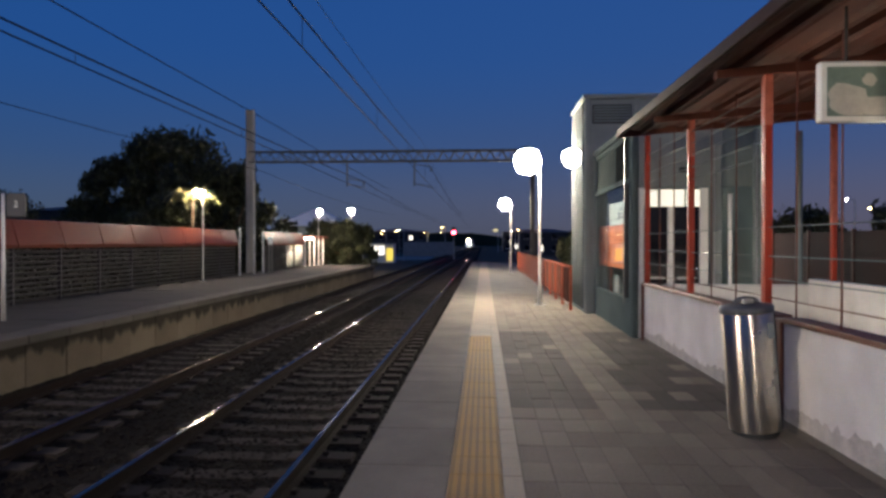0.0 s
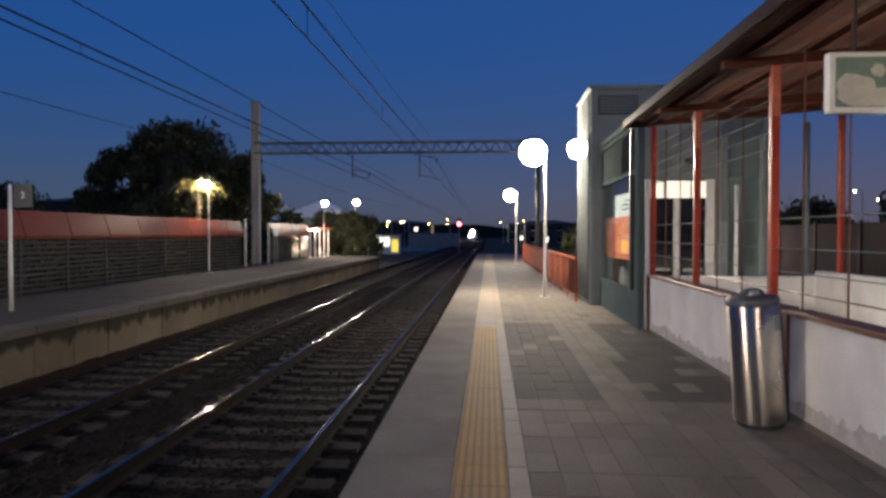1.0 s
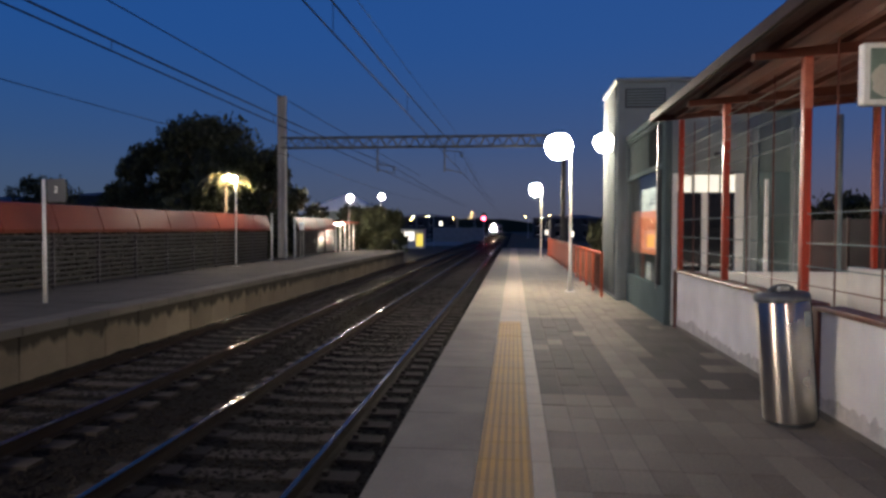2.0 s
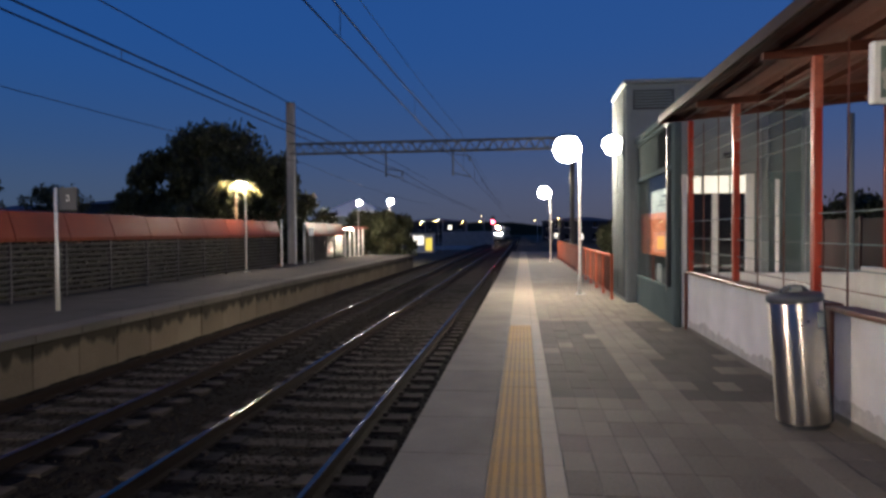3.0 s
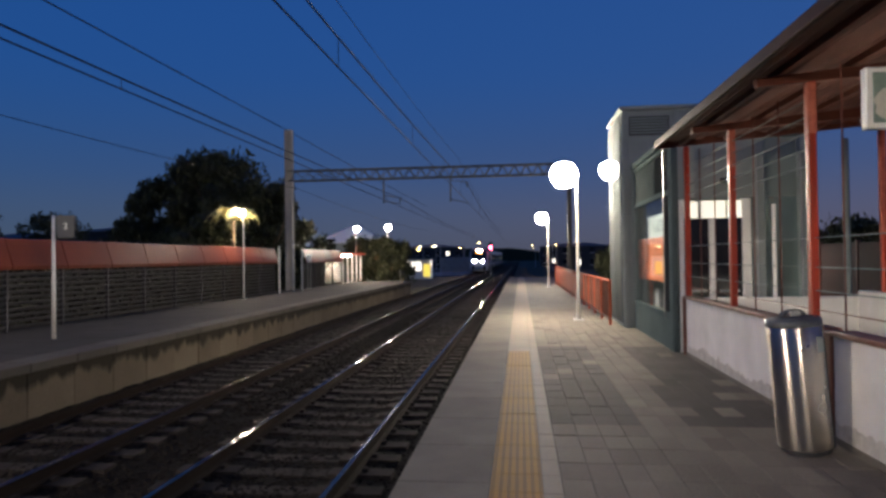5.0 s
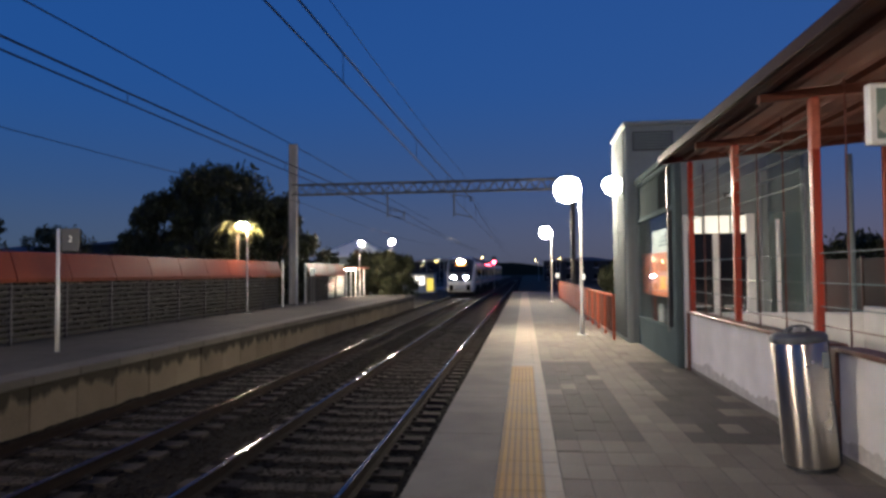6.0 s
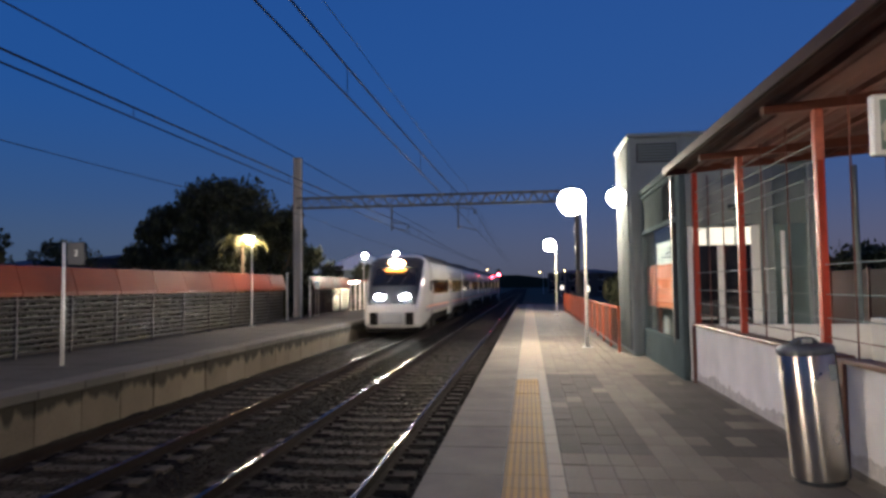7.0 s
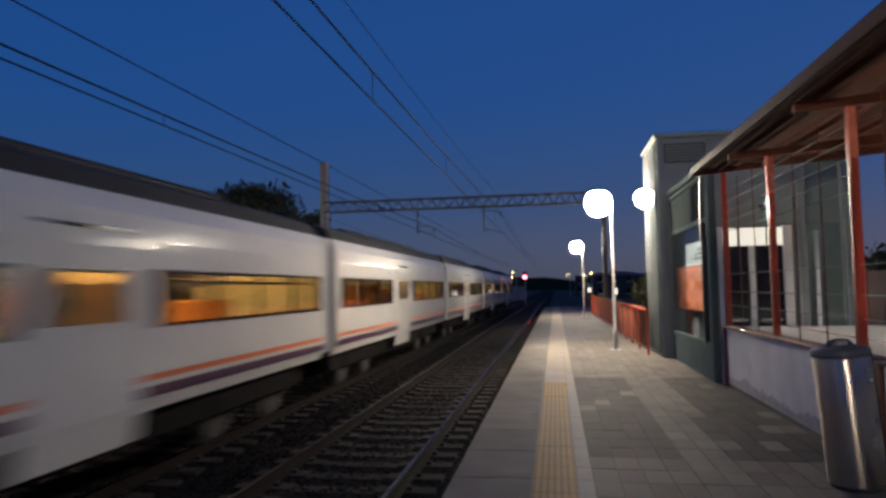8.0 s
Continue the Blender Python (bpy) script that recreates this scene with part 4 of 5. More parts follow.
def hedge(x, y0, y1, top, seed):
    rng = random.Random(seed)
    th = thing("hedge", "dense dark hedge added as a backing behind the slatted fence", "hedge", pose(x, y0, -1.1))
    bm = bmesh.new()
    for k in range(int((y1 - y0) / 1.1)):
        y = .5 + k * 1.1
        for a in range(5):
            tube(bm, (rng.uniform(-.1, .1), y, 0), (rng.uniform(-.5, .4), y + rng.uniform(-.6, .6), top * rng.uniform(.6, .95)), .035, .012, 5)
    tagged(part("stems", bm, M_BARK, th), kind="stuff")
    verts, faces = [], []
    for _ in range(int((y1 - y0) * 520)):
        y = rng.uniform(0, y1 - y0)
        z = top * rng.random() * (1 + .12 * noise.noise((0, y * .8, seed)))
        p = Vector((rng.uniform(-.55, .5), y, z))
        s = rng.uniform(.09, .17)
        q = Euler((rng.uniform(0, 6.28), rng.uniform(0, 6.28), rng.uniform(0, 6.28))).to_matrix()
        k = len(verts)
        verts += [tuple(p + q @ Vector(o) * s) for o in ((-1.2, 0, 0), (0, .6, .12), (1.2, 0, 0), (0, -.6, .12))]
        faces.append((k, k + 1, k + 2, k + 3))
    me = bpy.data.meshes.new("foliage")
    me.from_pydata(verts, [], faces)
    me.materials.append(M_LEAF)
    ob = new("foliage", me)
    ob.parent = th


# backing added to keep the gaps between the fence slats dark
hedge(-13.6, 0.5, 33, 2.75, 71)
hedge(-13.9, 37, 45, 2.6, 72)


def gate_posts():
    for x, y, h in ((-12.05, 32.9, 2.35), (-12.05, 35.0, 2.5), (-12.0, 36.3, 2.2)):
        bm = bmesh.new()
        lathe(bm, [(.06, 0), (.06, h), (.02, h + .03)], 10)
        single("gate_post", bm, M_GALV, "grey steel gate post at the fence opening", "post", group="gate posts", m=pose(x, y, 0))
    th = thing("white_notice_board", "small white notice board on two thin legs", "notice board", pose(-12.0, 37.6, 0))
    part("board", rbox(-.02, .02, -.35, .35, 1.55, 1.95, .01), M_SIGNWHITE, th)
    for y in (-.25, .25):
        part("leg", rbox(-.02, .02, y - .02, y + .02, 0, 1.55, .004), M_GALV, th)
    th = thing("orange_sign", "small orange square sign on a post", "sign", pose(-9.6, 53.5, -1.1))
    part("board", rbox(-.32, .32, -.015, .015, 2.1, 2.65, .02), M_ORANGE, th)
    part("post", rbox(-.03, .03, .015, .06, 0, 2.6, .004), M_GALV, th)


def waiting_shelter():
    th = thing("waiting_shelter", "white framed waiting shelter with lit panels", "shelter", pose(-12.75, 45.7, 0))
    for y in (0, 1.3, 2.6, 3.9, 5.2):
        part("post", rbox(.5, .6, y - .05, y + .05, 0, 2.0, .01), M_SIGNWHITE, th)
    part("roof", rbox(-1.2, .9, -.3, 5.5, 2.0, 2.12, .02), M_RED, th, "red metal roof")
    part("back_wall", rbox(-1.1, -1.0, 0, 5.2, 0, 2.0, .01), M_SIGNWHITE, th)
    part("tube_light", rbox(-.3, -.15, .4, 4.8, 1.93, 1.99, 0), M_TUBE, th, "lit ceiling tube")
    part("bench", rbox(-.9, -.5, .5, 4.6, .4, .46, .01), M_GREY, th)


def house(x, y, w, d, h, roof, material, label, lit=()):
    th = thing("house", label, "house", pose(x, y, -1.1))
    part("wall", rbox(-w / 2, w / 2, 0, d, 0, h, 0), material, th)
    bm = bmesh.new()
    a = [bm.verts.new(p) for p in ((-w / 2 - .3, -.3, h), (w / 2 + .3, -.3, h), (w / 2 + .3, d + .3, h), (-w / 2 - .3, d + .3, h))]
    c = [bm.verts.new(p) for p in ((-w * .08, d / 2, h + roof), (w * .08, d / 2, h + roof))]
    bm.faces.new(a[::-1])
    bm.faces.new((a[0], a[1], c[1], c[0])), bm.faces.new((a[1], a[2], c[1])), bm.faces.new((a[2], a[3], c[0], c[1])), bm.faces.new((a[3], a[0], c[0]))
    part("roof", bm, M_SIGNWHITE if roof > 1.2 else M_ROOFSIDE, th)
    n = max(2, int(w / 2.6))
    for k in range(n):
        u = -w / 2 + (k + .5) * w / n
        for z in ([1.0] if h < 4.2 else [1.0, 3.6]):
            win = part("window", rbox(u - .5, u + .5, -.05, .02, z, z + 1.2, .01), M_LITWHITE if (k, z) in lit else M_BLACKGLASS, th, "lit window" if (k, z) in lit else "dark window")
            part("sill", rbox(u - .6, u + .6, -.12, -.05, z - .08, z, .01), M_SIGNWHITE, win)


def kiosk():
    th = thing("lit_kiosk", "small white kiosk with lit front and a yellow panel", "kiosk", pose(-13.6, 92, -1.1))
    part("walls", rbox(-1.9, 1.3, 0, 2.5, 0, 2.6, .02), M_SIGNWHITE, th)
    for k in range(2):
        part("lit_front", rbox(-1.7 + k * .95, -.9 + k * .95, -.05, 0, 1.1, 2.3, .01), M_LITWHITE, th, "lit white front panel")
    part("yellow_panel", rbox(.35, 1.25, -.08, 0, .3, 2.0, .01), M_LITYELLOW, th, "lit yellow panel")
    part("roof", rbox(-2.1, 1.5, -.3, 2.6, 2.6, 2.75, .02), M_GREY, th)


def yard():
    single("yard_slab", rbox(-17, -9.2, 108, 132, -1.12, -1.06, .01), M_YARD, "pale concrete yard lit by lamps beside the line", "pavement", "structure")
    th = thing("yard_wall", "long grey rendered wall behind the yard", "wall", pose(0, 135, -1.1))
    for k in range(4):
        part("wall_panel", rbox(-16 + k * 2.5, -13.55 + k * 2.5, 0, .2, 0, 2.9, .02), M_POSTGREY, th)
        part("pier", rbox(-13.6 + k * 2.5, -13.4 + k * 2.5, -.06, .26, 0, 3.0, .02), M_POSTGREY, th)


def street_lamp(x, y, h, warm, g=.22):
    th = thing("street_lamp", "distant street lamp, lit, on a thin grey pole", "street lamp", pose(x, y, -1.1), group="distant street lamps")
    bm = bmesh.new()
    tube(bm, (0, 0, 0), (0, 0, h), .07, .05, 8)
    tube(bm, (0, 0, h - .05), (-.8, 0, h), .04, .03, 6)
    part("pole", bm, M_GALV, th)
    bm = bmesh.new()
    lathe(bm, [(.06, h - g), (g, h - g * .4), (g * .8, h + g * .5), (.05, h + g * .7)], 10, -.8, 0)
    part("lantern", bm, M_CITY if warm else M_CITYW, th, "glowing lantern", smooth=True)


def signal():
    th = thing("railway_signal", "railway signal on a mast between the tracks showing red", "signal", pose(-4.57, 104, RAIL_Z - .3))
    bm = bmesh.new()
    tube(bm, (0, .2, 0), (0, .2, 4.9), .06, n=10)
    part("mast", bm, M_GALV, th)
    part("head", rbox(-.28, .28, -.06, .2, 3.7, 5.0, .03), M_DARK, th, "dark signal head")
    bm = bmesh.new()
    lathe(bm, [(.04, -.05), (.2, -.03), (.22, 0), (.2, .02)], 14)
    part("red_lens", bm, M_REDLIGHT, th, "red lit lens", at=pose(0, -.08, 4.16, 90, 0, 0))
    bm = bmesh.new()
    lathe(bm, [(.1, -.01), (.1, .01)], 14)
    part("dark_lens", bm, M_BLACKGLASS, th, at=pose(0, -.07, 4.56, 90, 0, 0))


def distance():
    rng = random.Random(9)
    # low wooded skyline all round
    for name, y0, amp, base, label in (("far_treeline", 560, 9.0, 8.5, "dark wooded skyline on the horizon"),):
        verts, faces = [], []
        n = 360
        for k in range(n + 1):
            a = math.pi * 2 * k / n
            rr = y0 + 60 * noise.noise((math.cos(a) * 3, math.sin(a) * 3, 1))
            top = base + amp * noise.noise((math.cos(a) * 9, math.sin(a) * 9, 3)) + 3.5 * noise.noise((math.cos(a) * 60, math.sin(a) * 60, 5))
            verts += [(rr * math.cos(a), rr * math.sin(a), -1.2), (rr * math.cos(a), rr * math.sin(a), max(1.5, top)), ((rr + 40) * math.cos(a), (rr + 40) * math.sin(a), max(1.0, top - 1))]
        for k in range(n):
            i = 3 * k
            faces += [(i, i + 3, i + 4, i + 1), (i + 1, i + 4, i + 5, i + 2)]
        me = bpy.data.meshes.new(name)
        me.from_pydata(verts, [], faces)
        me.materials.append(M_LEAF)
        tagged(new(name, me), label, "treeline", kind="structure")
    house(-17.0, 65, 6.2, 7.0, 4.4, 1.7, M_GREYLIGHT, "low building with a pale hipped roof behind the fence")
    house(-34.0, 58, 14.0, 8.0, 5.6, .9, M_DARK, "grey two-storey house in the dusk behind the trees")
    house(-50.0, 60, 12.0, 8.0, 5.0, .9, M_DARK, "grey two-storey house in the dusk behind the trees")
    house(14.0, 210, 16.0, 9.0, 6.0, .9, M_DARK, "distant house with a lit window beyond the line", lit=((1, 1.0), (3, 3.6)))
    house(-26.0, 200, 18.0, 9.0, 6.0, .9, M_DARK, "distant house with lit windows beyond the line", lit=((0, 1.0), (2, 1.0), (4, 3.6)))
    house(14.0, 150, 12.0, 9.0, 5.0, .9, M_DARK, "distant house with a lit window beyond the line", lit=((1, 1.0),))
    for x, y, h, warm, g in ((-11.8, 100, 4.6, 0, .16), (-16.6, 115, 4.2, 1, .2), (-12.5, 150, 5.0, 1, .25), (-20, 160, 5.5, 1, .28), (-9.6, 170, 6.5, 1, .3), (-26, 180, 6.0, 0, .28), (-33, 175, 7.0, 1, .3), (-12.6, 215, 6.0, 1, .3), (6.5, 140, 5.0, 0, .24), (9.5, 170, 6.0, 1, .28), (4.0, 190, 6.0, 1, .3), (17.0, 120, 6.0, 0, .22),
                             (33.5, 72, 6.4, 0, .2), (38.0, 72, 7.2, 0, .26), (37.0, 66, 6.0, 1, .18), (30.5, 80, 5.6, 0, .18), (43.5, 85, 6.5, 0, .2), (20.0, 75, 5.0, 0, .14), (24.0, 90, 6.0, 1, .2)):
        street_lamp(x, y, h, warm, g * .4)
    for k, (x, y, h, r) in enumerate(((22, 48, 5.0, 3.0), (28, 46, 5.4, 3.2), (34, 50, 5.6, 3.4), (40, 48, 5.4, 3.2), (15, 55, 4.6, 2.6), (9, 58, 4.2, 2.4), (6.2, 44, 3.2, 1.8), (6.0, 33, 2.9, 1.6))):
        tree(x, y, h, r, 40 + k, 3400, "dark bushy tree beyond the station")


gate_posts()
waiting_shelter()
kiosk()
yard()
signal()
distance()


def rear_fence():
    th = thing("rear_fence", "tall dark red panelled fence behind the canopy", "fence", pose(7.9, 0, -.1))
    for k in range(14):
        y = 1 + k * 2.0
        part("post", rbox(-.04, .04, y - .04, y + .04, 0, 2.05, .006), M_BROWN, th)
        part("panel", rbox(-.015, .015, y + .06, y + 1.94, .1, 2.0, .004), M_DARKRED, th)


rear_fence()


# ---- train ----
ROOF_SECTION = ((1.32, 3.48), (1.20, 3.70), (.80, 3.86), (0, 3.92), (-.80, 3.86), (-1.20, 3.70), (-1.32, 3.48), (-1.1, 3.44), (1.1, 3.44))


def side_strip(side, pts, y0, y1):
    """A piece of side wall 6 cm thick along y."""
    bm = bmesh.new()
    outer = [(side * x, z) for x, z in pts]
    inner = [(side * (x - .06), z) for x, z in pts[::-1]]
    return extrude_y(bm, outer + inner, y0, y1)


def car(th, y0, y1, windows, doors):
    """A coach from y0 to y1 behind the nose: side walls with window openings, roof, floor, lit inside."""
    body = part("coach_body", one(box, -1.36, 1.36, y0, y1, .95, 1.08), M_TRAINGREY, th, "white coach body with orange and purple stripes")
    for side in (-1, 1):
        part("lower_side", side_strip(side, [(1.36, .89), (1.45, 1.2), (1.45, 1.91)], y0, y1), M_TRAIN, body)
        part("upper_side", side_strip(side, [(1.45, 2.60), (1.45, 2.95), (1.42, 3.25), (1.32, 3.48)], y0, y1), M_TRAIN, body)
        cuts = [y0] + [v for w in windows for v in w] + [y1]
        for a, b in zip(cuts[::2], cuts[1::2]):
            part("pier", side_strip(side, [(1.45, 1.91), (1.45, 2.60)], a, b), M_TRAIN, body)
        for a, b in windows:
            part("window_pane", rbox(*sorted((side * 1.435, side * 1.442)), a + .03, b - .03, 1.94, 2.57, 0), M_DARKGLASS, body, "tinted train window")
            bm = bmesh.new()
            xs = sorted((side * 1.40, side * 1.453))
            for u0, u1, w0, w1 in ((a, b, 1.90, 1.945), (a, b, 2.565, 2.61), (a, a + .3, 1.945, 2.565), (b - .14, b, 1.945, 2.565)):
                box(bm, xs[0], xs[1], u0, u1, w0, w1)
            nb = max(1, round((b - a) / 1.7))
            for k in range(1, nb):
                u = a + (b - a) * k / nb
                box(bm, xs[0], xs[1], u - .03, u + .03, 1.945, 2.565)
            part("window_frame", bm, M_BLACKGLASS, body, "black window surround")
        for a, b in doors:
            part("door", side_strip(side, [(1.40, .60), (1.462, 1.0), (1.462, 1.9), (1.462, 2.0)], a, b), M_TRAIN, body, "white plug door")
            part("door", side_strip(side, [(1.462, 2.58), (1.462, 2.85), (1.455, 2.95)], a, b), M_TRAIN, body, "white plug door head")
            part("door_window", rbox(*sorted((side * 1.44, side * 1.455)), a + .2, b - .2, 1.92, 2.62, 0), M_DOORGLASS, body, "frosted door window lit from inside")
            part("door_lamp_slot", rbox(*sorted((side * 1.40, side * 1.462)), a + .3, b - .3, 3.02, 3.06, 0), M_BLACKGLASS, body, "dark slot over the door")
            part("side_vent", rbox(*sorted((side * 1.40, side * 1.455)), a - .9, a - .45, 2.76, 2.88, 0), M_TRAINGREY, body, "small grey vent")
            for u in (a, b - .2):
                part("door_stile", side_strip(side, [(1.462, 2.0), (1.462, 2.58)], u, u + .2), M_TRAIN, body)
        segs = [y0 + .05] + [v for d in doors for v in d] + [y1 - .05]
        for a, b in zip(segs[::2], segs[1::2]):
            part("orange_stripe", side_strip(side, [(1.451, 1.265), (1.451, 1.345)], a, b), M_STRIPE_O, body, "orange stripe")
            part("purple_stripe", side_strip(side, [(1.443, 1.07), (1.4515, 1.20)], a, b), M_STRIPE_P, body, "dark purple stripe")
    part("roof", one(extrude_y, ROOF_SECTION, y0, y1), M_TRAINROOF, body, "dark grey roof")
    part("ceiling", rbox(-1.3, 1.3, y0 + .1, y1 - .1, 3.3, 3.34, 0), M_TRAIN, body)
    part("ceiling_light", rbox(-.2, .2, y0 + .3, y1 - .3, 3.25, 3.29, 0), M_CEIL, body, "warm ceiling light strip")
    for u in (y0, y1 - .05):
        part("bulkhead", rbox(-1.38, 1.38, u, u + .05, 1.08, 3.4, 0), M_TRAINGREY, body)
    # dark strips added so the upper inner walls look dim through the windows
    for x in (-1.375, 1.375):
        part("wall_lining", rbox(x - .006, x + .006, y0 + .1, y1 - .1, 2.62, 3.28, 0), M_DIMSTRIP, body, "dark brown strip added to dim the upper wall behind the windows")
    for x in (-1.15, 1.15):
        part("luggage_rack", rbox(x - .28, x + .22, y0 + .6, y1 - .6, 2.44, 2.48, 0), M_DARK, body, "dark luggage rack")
    # seats inside
    n = int((y1 - y0 - 1.6) / 1.7)
    for k in range(n):
        u = y0 + 1.0 + k * 1.7
        for x in (-.85, .85):
            bm = rbox(x - .48, x + .48, u - .06, u + .06, 1.5, 2.2 + .12 * (k % 3), .03)
            box(bm, x - .48, x + .48, u, u + .45, 1.45, 1.58)
            box(bm, x - .05, x + .05, u + .05, u + .3, 1.08, 1.46)
            part("seat", bm, M_SEAT, body)
    bm = bmesh.new()
    box(bm, -1.1, 1.1, y0 + .5, y1 - .5, .45, .95)
    part("underframe", bm, M_UNDER, body)
    for u in (y0 + 3.0, y1 - 2.6):
        bogie = part("bogie", rbox(-1.15, 1.15, u - 1.5, u + 1.5, .42, .75, .05), M_UNDER, body)
        for v in (-1.05, 1.05):
            for x in (-.87, .87):
                bm = bmesh.new()
                tube(bm, (x - .07, u + v, .45), (x + .07, u + v, .45), .45, n=20)
                tube(bm, (x + (.02 if x < 0 else -.02) - .02, u + v, .45), (x + (.02 if x < 0 else -.02) + .02, u + v, .45), .47, n=20)
                part("wheel", bm, M_TYRE, bogie)
    bm = rbox(-.7, .7, y0 + 3, y1 - 3, 3.84, 3.98, .05)
    part("roof_unit", bm, M_TRAINROOF, body, "roof equipment box")


M_DIMSTRIP = mat("train_dimming_strip", (0.06, 0.035, 0.018), 0.8, vary=0.3, bump=0.02, still=False)
M_MASK = mat("front_mask", (0.03, 0.031, 0.034), 0.35, vary=0.3, scale=3, fine=40, bump=0.02, still=False)
M_DOORGLASS = bpy.data.materials.new("frosted_door_glass")
M_DOORGLASS.use_nodes = True
frosted = M_DOORGLASS.node_tree.nodes.new("ShaderNodeBsdfTranslucent")
frosted.inputs[0].default_value = (0.85, 0.8, 0.75, 1)
M_DOORGLASS.node_tree.links.new(frosted.outputs[0], M_DOORGLASS.node_tree.nodes["Material Output"].inputs["Surface"])
M_CEIL = glow("train_ceiling_light", (1.0, 0.58, 0.16), 38.0)
M_SEAT = mat("train_seat", (0.36, 0.16, 0.04), 0.8, vary=0.5, scale=6, each=1.1, wear=(0.05, 0.02, 0.008))


def nose_ring(s, n=32):
    """Half width, top and bottom of the nose at s metres behind the headlights, as a ring of points."""
    tab = ((-.42, 1.10, 1.28, .50), (-.34, 1.22, 1.46, .40), (-.2, 1.29, 1.72, .34), (0, 1.33, 2.02, .30), (.3, 1.37, 2.40, .28), (.65, 1.40, 2.84, .28), (1.0, 1.42, 3.26, .28), (1.3, 1.44, 3.58, .30), (1.7, 1.45, 3.80, .34), (2.2, 1.45, 3.90, .42), (3.0, 1.45, 3.92, .5))
    for a, b in zip(tab, tab[1:]):
        if s <= b[0]:
            f = (s - a[0]) / (b[0] - a[0])
            w, top, bot = [a[i] + f * (b[i] - a[i]) for i in (1, 2, 3)]
            break
    ring = []
    for k in range(n):
        t = 2 * math.pi * k / n
        c, q = math.cos(t), math.sin(t)
        e = 7.0 if q < 0 else 6.5 - 2.6 * max(0.0, min(1.0, (s - .9) / 1.6))
        x = math.copysign(abs(c) ** (2 / e), c) * w
        z = (top + bot) / 2 + math.copysign(abs(q) ** (2 / e), q) * (top - bot) / 2
        ring.append((x, s, z))
    return ring


def nose(th):
    steps = [-.42, -.40, -.36, -.30, -.24, -.15, -.05, .07, .2, .4, .65, .9, 1.2, 1.5, 1.85, 2.2, 2.6, 3.0]
    bm = bmesh.new()
    rings = [[bm.verts.new(p) for p in nose_ring(s)] for s in steps]
    for a, b in zip(rings, rings[1:]):
        for i in range(32):
            bm.faces.new((a[i], a[(i + 1) % 32], b[(i + 1) % 32], b[i]))
    bm.faces.new(rings[0])
    bm.faces.new(rings[-1][::-1])
    cab = part("cab_nose", bm, M_TRAIN, th, "white rounded cab nose", smooth=True)
    bm = bmesh.new()
    rings = []
    for s in (-.34, -.27, -.2, -.1, 0, .15, .3, .48, .65, .82, 1.0, 1.15, 1.3, 1.5):
        rings.append([bm.verts.new((x * 1.002, y - .02, z + .016)) for x, y, z in nose_ring(s)[4:13]])
    for a, b in zip(rings, rings[1:]):
        for i in range(len(a) - 1):
            bm.faces.new((a[i], a[i + 1], b[i + 1], b[i]))
    part("front_mask", bm, M_MASK, cab, "black raked front mask", smooth=True)
    bm = bmesh.new()
    rings = []
    for s in (.22, .4, .6, .8, .95):
        rings.append([bm.verts.new((x * .93, y - .03, z + .028)) for x, y, z in nose_ring(s)[5:12]])
    for a, b in zip(rings, rings[1:]):
        for i in range(len(a) - 1):
            bm.faces.new((a[i], a[i + 1], b[i + 1], b[i]))
    part("windscreen", bm, M_BLACKGLASS, cab, "large black windscreen", smooth=True)
    for x in (-.35, .35):
        bm = bmesh.new()
        tube(bm, (x, .18, 2.36), (x + .32, .62, 2.90), .012, n=5)
        part("wiper", bm, M_DARK, cab)
    for x in (-.62, .62):
        bm = bmesh.new()
        bmesh.ops.create_uvsphere(bm, u_segments=16, v_segments=10, radius=1)
        bmesh.ops.transform(bm, matrix=Matrix.LocRotScale((x, -.12, 1.80), Euler((0, radians(-8 if x > 0 else 8), radians(20 if x > 0 else -20))), (.25, .17, .115)), verts=bm.verts)
        part("headlight", bm, M_HEAD, cab, "white headlight, lit", smooth=True)
    bm = bmesh.new()
    bmesh.ops.create_uvsphere(bm, u_segments=16, v_segments=10, radius=1)
    bmesh.ops.transform(bm, matrix=Matrix.LocRotScale((0, 1.00, 3.42), None, (.34, .17, .14)), verts=bm.verts)
    part("roof_headlight", bm, M_TOPLIGHT, cab, "amber headlight over the windscreen, lit", smooth=True)
    # glowing shell added as the orange halo round the roof headlight
    bm = bmesh.new()
    bmesh.ops.create_uvsphere(bm, u_segments=20, v_segments=10, radius=1)
    bmesh.ops.transform(bm, matrix=Matrix.LocRotScale((0, 1.10, 3.40), None, (.46, .18, .20)), verts=bm.verts)
    part("amber_glow", bm, M_AMBER, cab, "glowing amber shell that stands for the halo round the upper headlight", smooth=True)
    part("coupler_cover", rbox(-.55, .55, -.50, -.2, .55, 1.1, .08), M_TRAINGREY, cab, "grey coupler cover")
    # dark blocks give the bumper gaps their darkness, no recess is cut
    for x in (-.84, .84):
        part("buffer_recess", rbox(x - .22, x + .22, -.44, -.3, .5, 1.12, .04), M_UNDER, cab, "dark block that stands for a dark gap in the bumper")
    part("snow_plough", rbox(-1.2, 1.2, -.3, .1, .18, .5, .05), M_UNDER, cab)
    part("underframe", rbox(-1.15, 1.15, .2, 3.0, .3, .8, .05), M_UNDER, cab)
    part("destination_display", rbox(-.5, .5, .60, .82, 3.0, 3.13, .02), M_AMBER, cab, "lit amber destination display")
    for side in (-1, 1):
        for name, z0, z1, s0, m in (("orange_stripe", 1.265, 1.345, 1.25, M_STRIPE_O), ("purple_stripe", 1.07, 1.20, .8, M_STRIPE_P)):
            bm = bmesh.new()
            cols = []
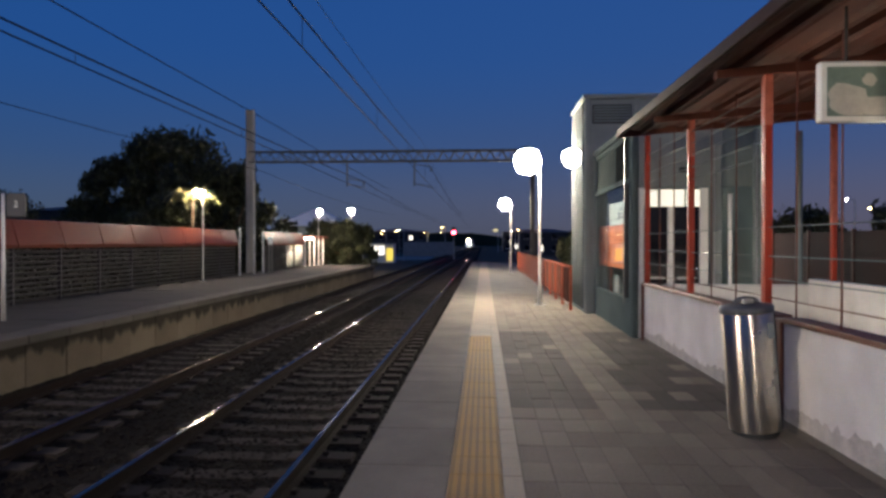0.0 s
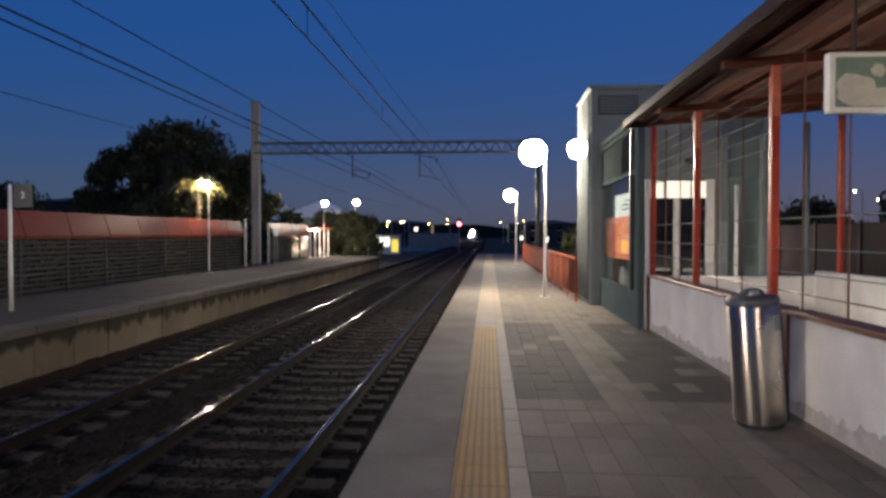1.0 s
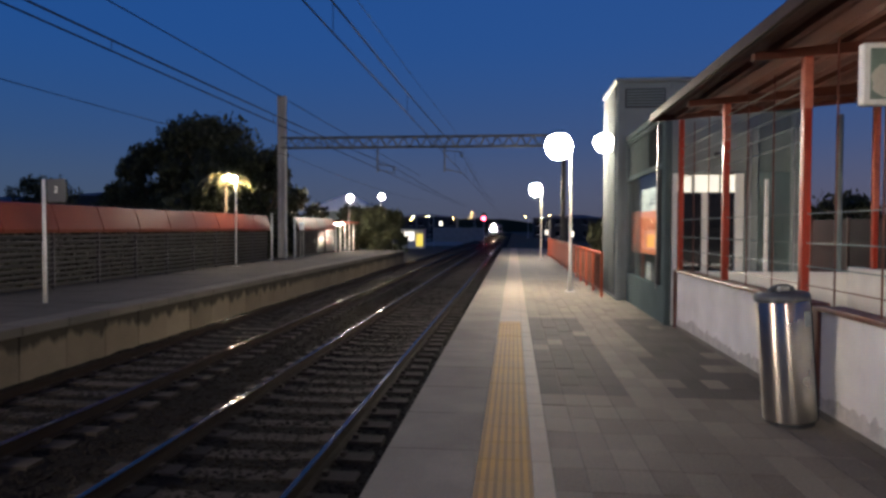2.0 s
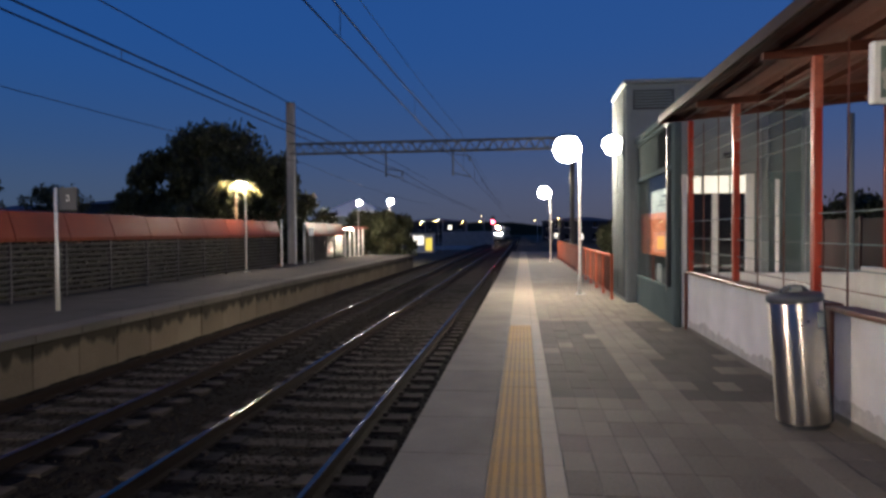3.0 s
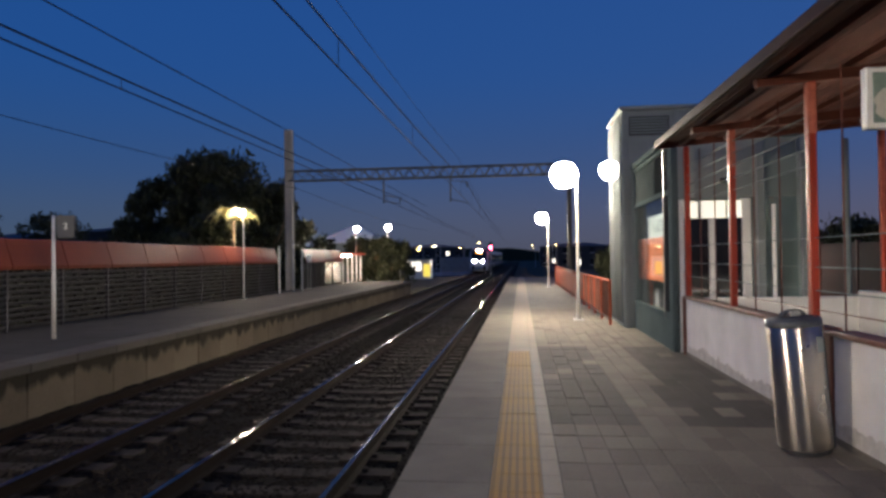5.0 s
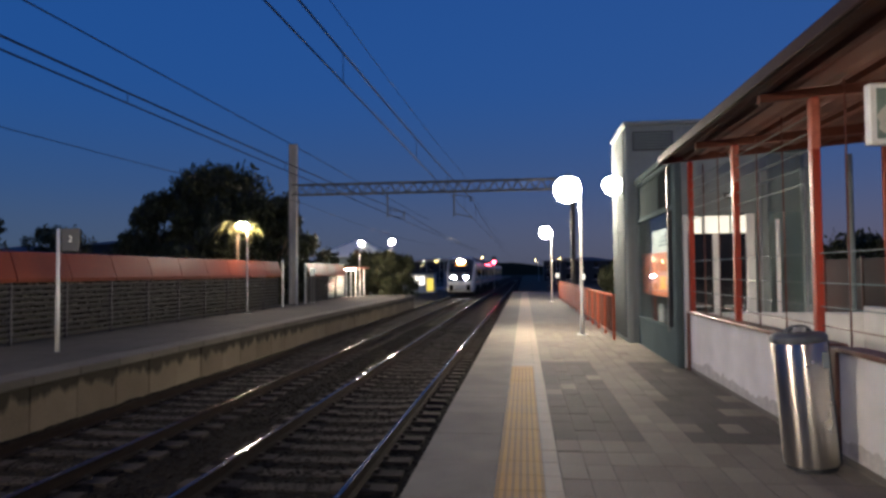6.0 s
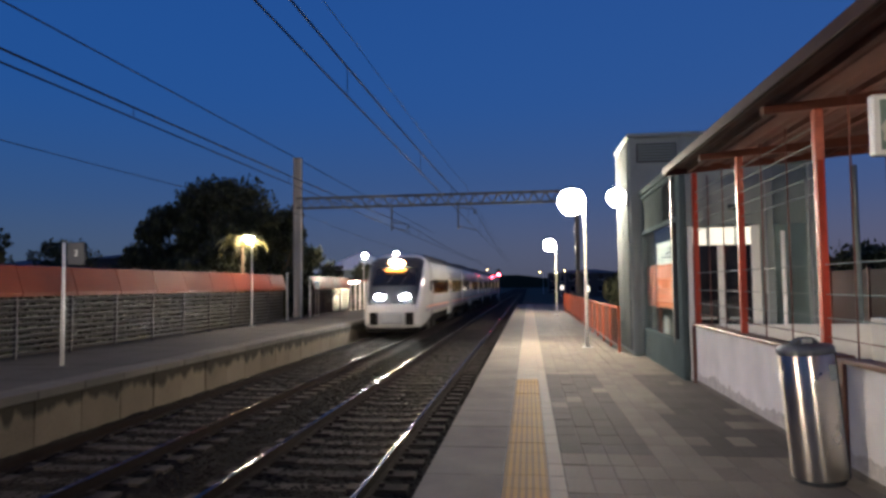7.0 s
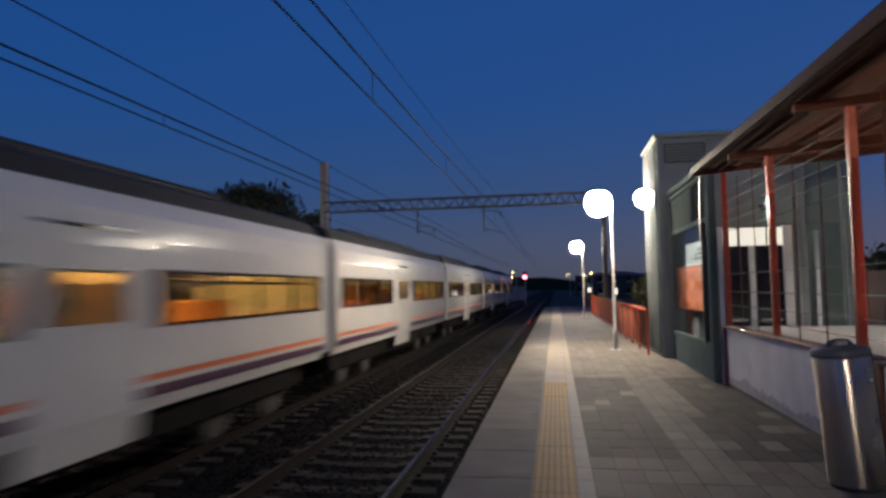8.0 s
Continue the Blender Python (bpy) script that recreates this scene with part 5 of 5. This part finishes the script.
            for k in range(12):
                s = s0 + (3.0 - s0) * k / 11
                w = max(p[0] for p in nose_ring(s)) + .006
                cols.append([bm.verts.new((side * x, s, z)) for x, z in ((w - .02, z0), (w, z0), (w, z1), (w - .02, z1))])
            for a, c in zip(cols, cols[1:]):
                for i in range(4):
                    bm.faces.new((a[i], a[(i + 1) % 4], c[(i + 1) % 4], c[i]))
            part(name, bm, m, cab)
        part("cab_side_window", side_strip(side, [(1.44, 1.95), (1.455, 2.1), (1.455, 2.55)], 2.05, 2.7), M_BLACKGLASS, cab, "dark cab side window")


def train():
    th = thing("passenger_train", "white passenger train with orange and purple stripes and lit windows", "train", pose(FAR_TRACK, 0, RAIL_Z))
    nose(th)
    car(th, 3.0, 18.15, ((3.15, 9.8), (10.15, 11.45), (12.0, 18.0)), ((9.9, 11.7),))
    y = 18.95
    for k in range(3):
        car(th, y, y + 15.1, ((y + .35, y + 5.4), (y + 6.2, y + 7.5), (y + 8.3, y + 14.8)), ((y + 5.95, y + 7.75),))
        y += 15.9
    car(th, y, y + 15.1, ((y + .35, y + 6.2), (y + 6.95, y + 8.25), (y + 9.1, y + 14.8)), ((y + 6.7, y + 8.5),))
    for g in (18.15, 34.05, 49.95, 65.85):
        part("gangway", rbox(-1.3, 1.3, g, g + .8, .95, 3.5, .08), M_TRAINGREY, th, "grey folded gangway between coaches")
    return th


TRAIN = train()


def motions():
    """The train comes in on the far track and runs past."""
    rows = []
    for t, y in ((0, 288), (1, 249), (2, 212), (3, 175), (4, 138.5), (5, 102.4), (6, 66.8), (6.5, 49.0), (7, 31.2), (7.4, 17.0), (7.6, 9.9), (8, -4.35)):
        rows.append((t, pose(FAR_TRACK, y, RAIL_Z)))
    walk(TRAIN, rows)


motions()
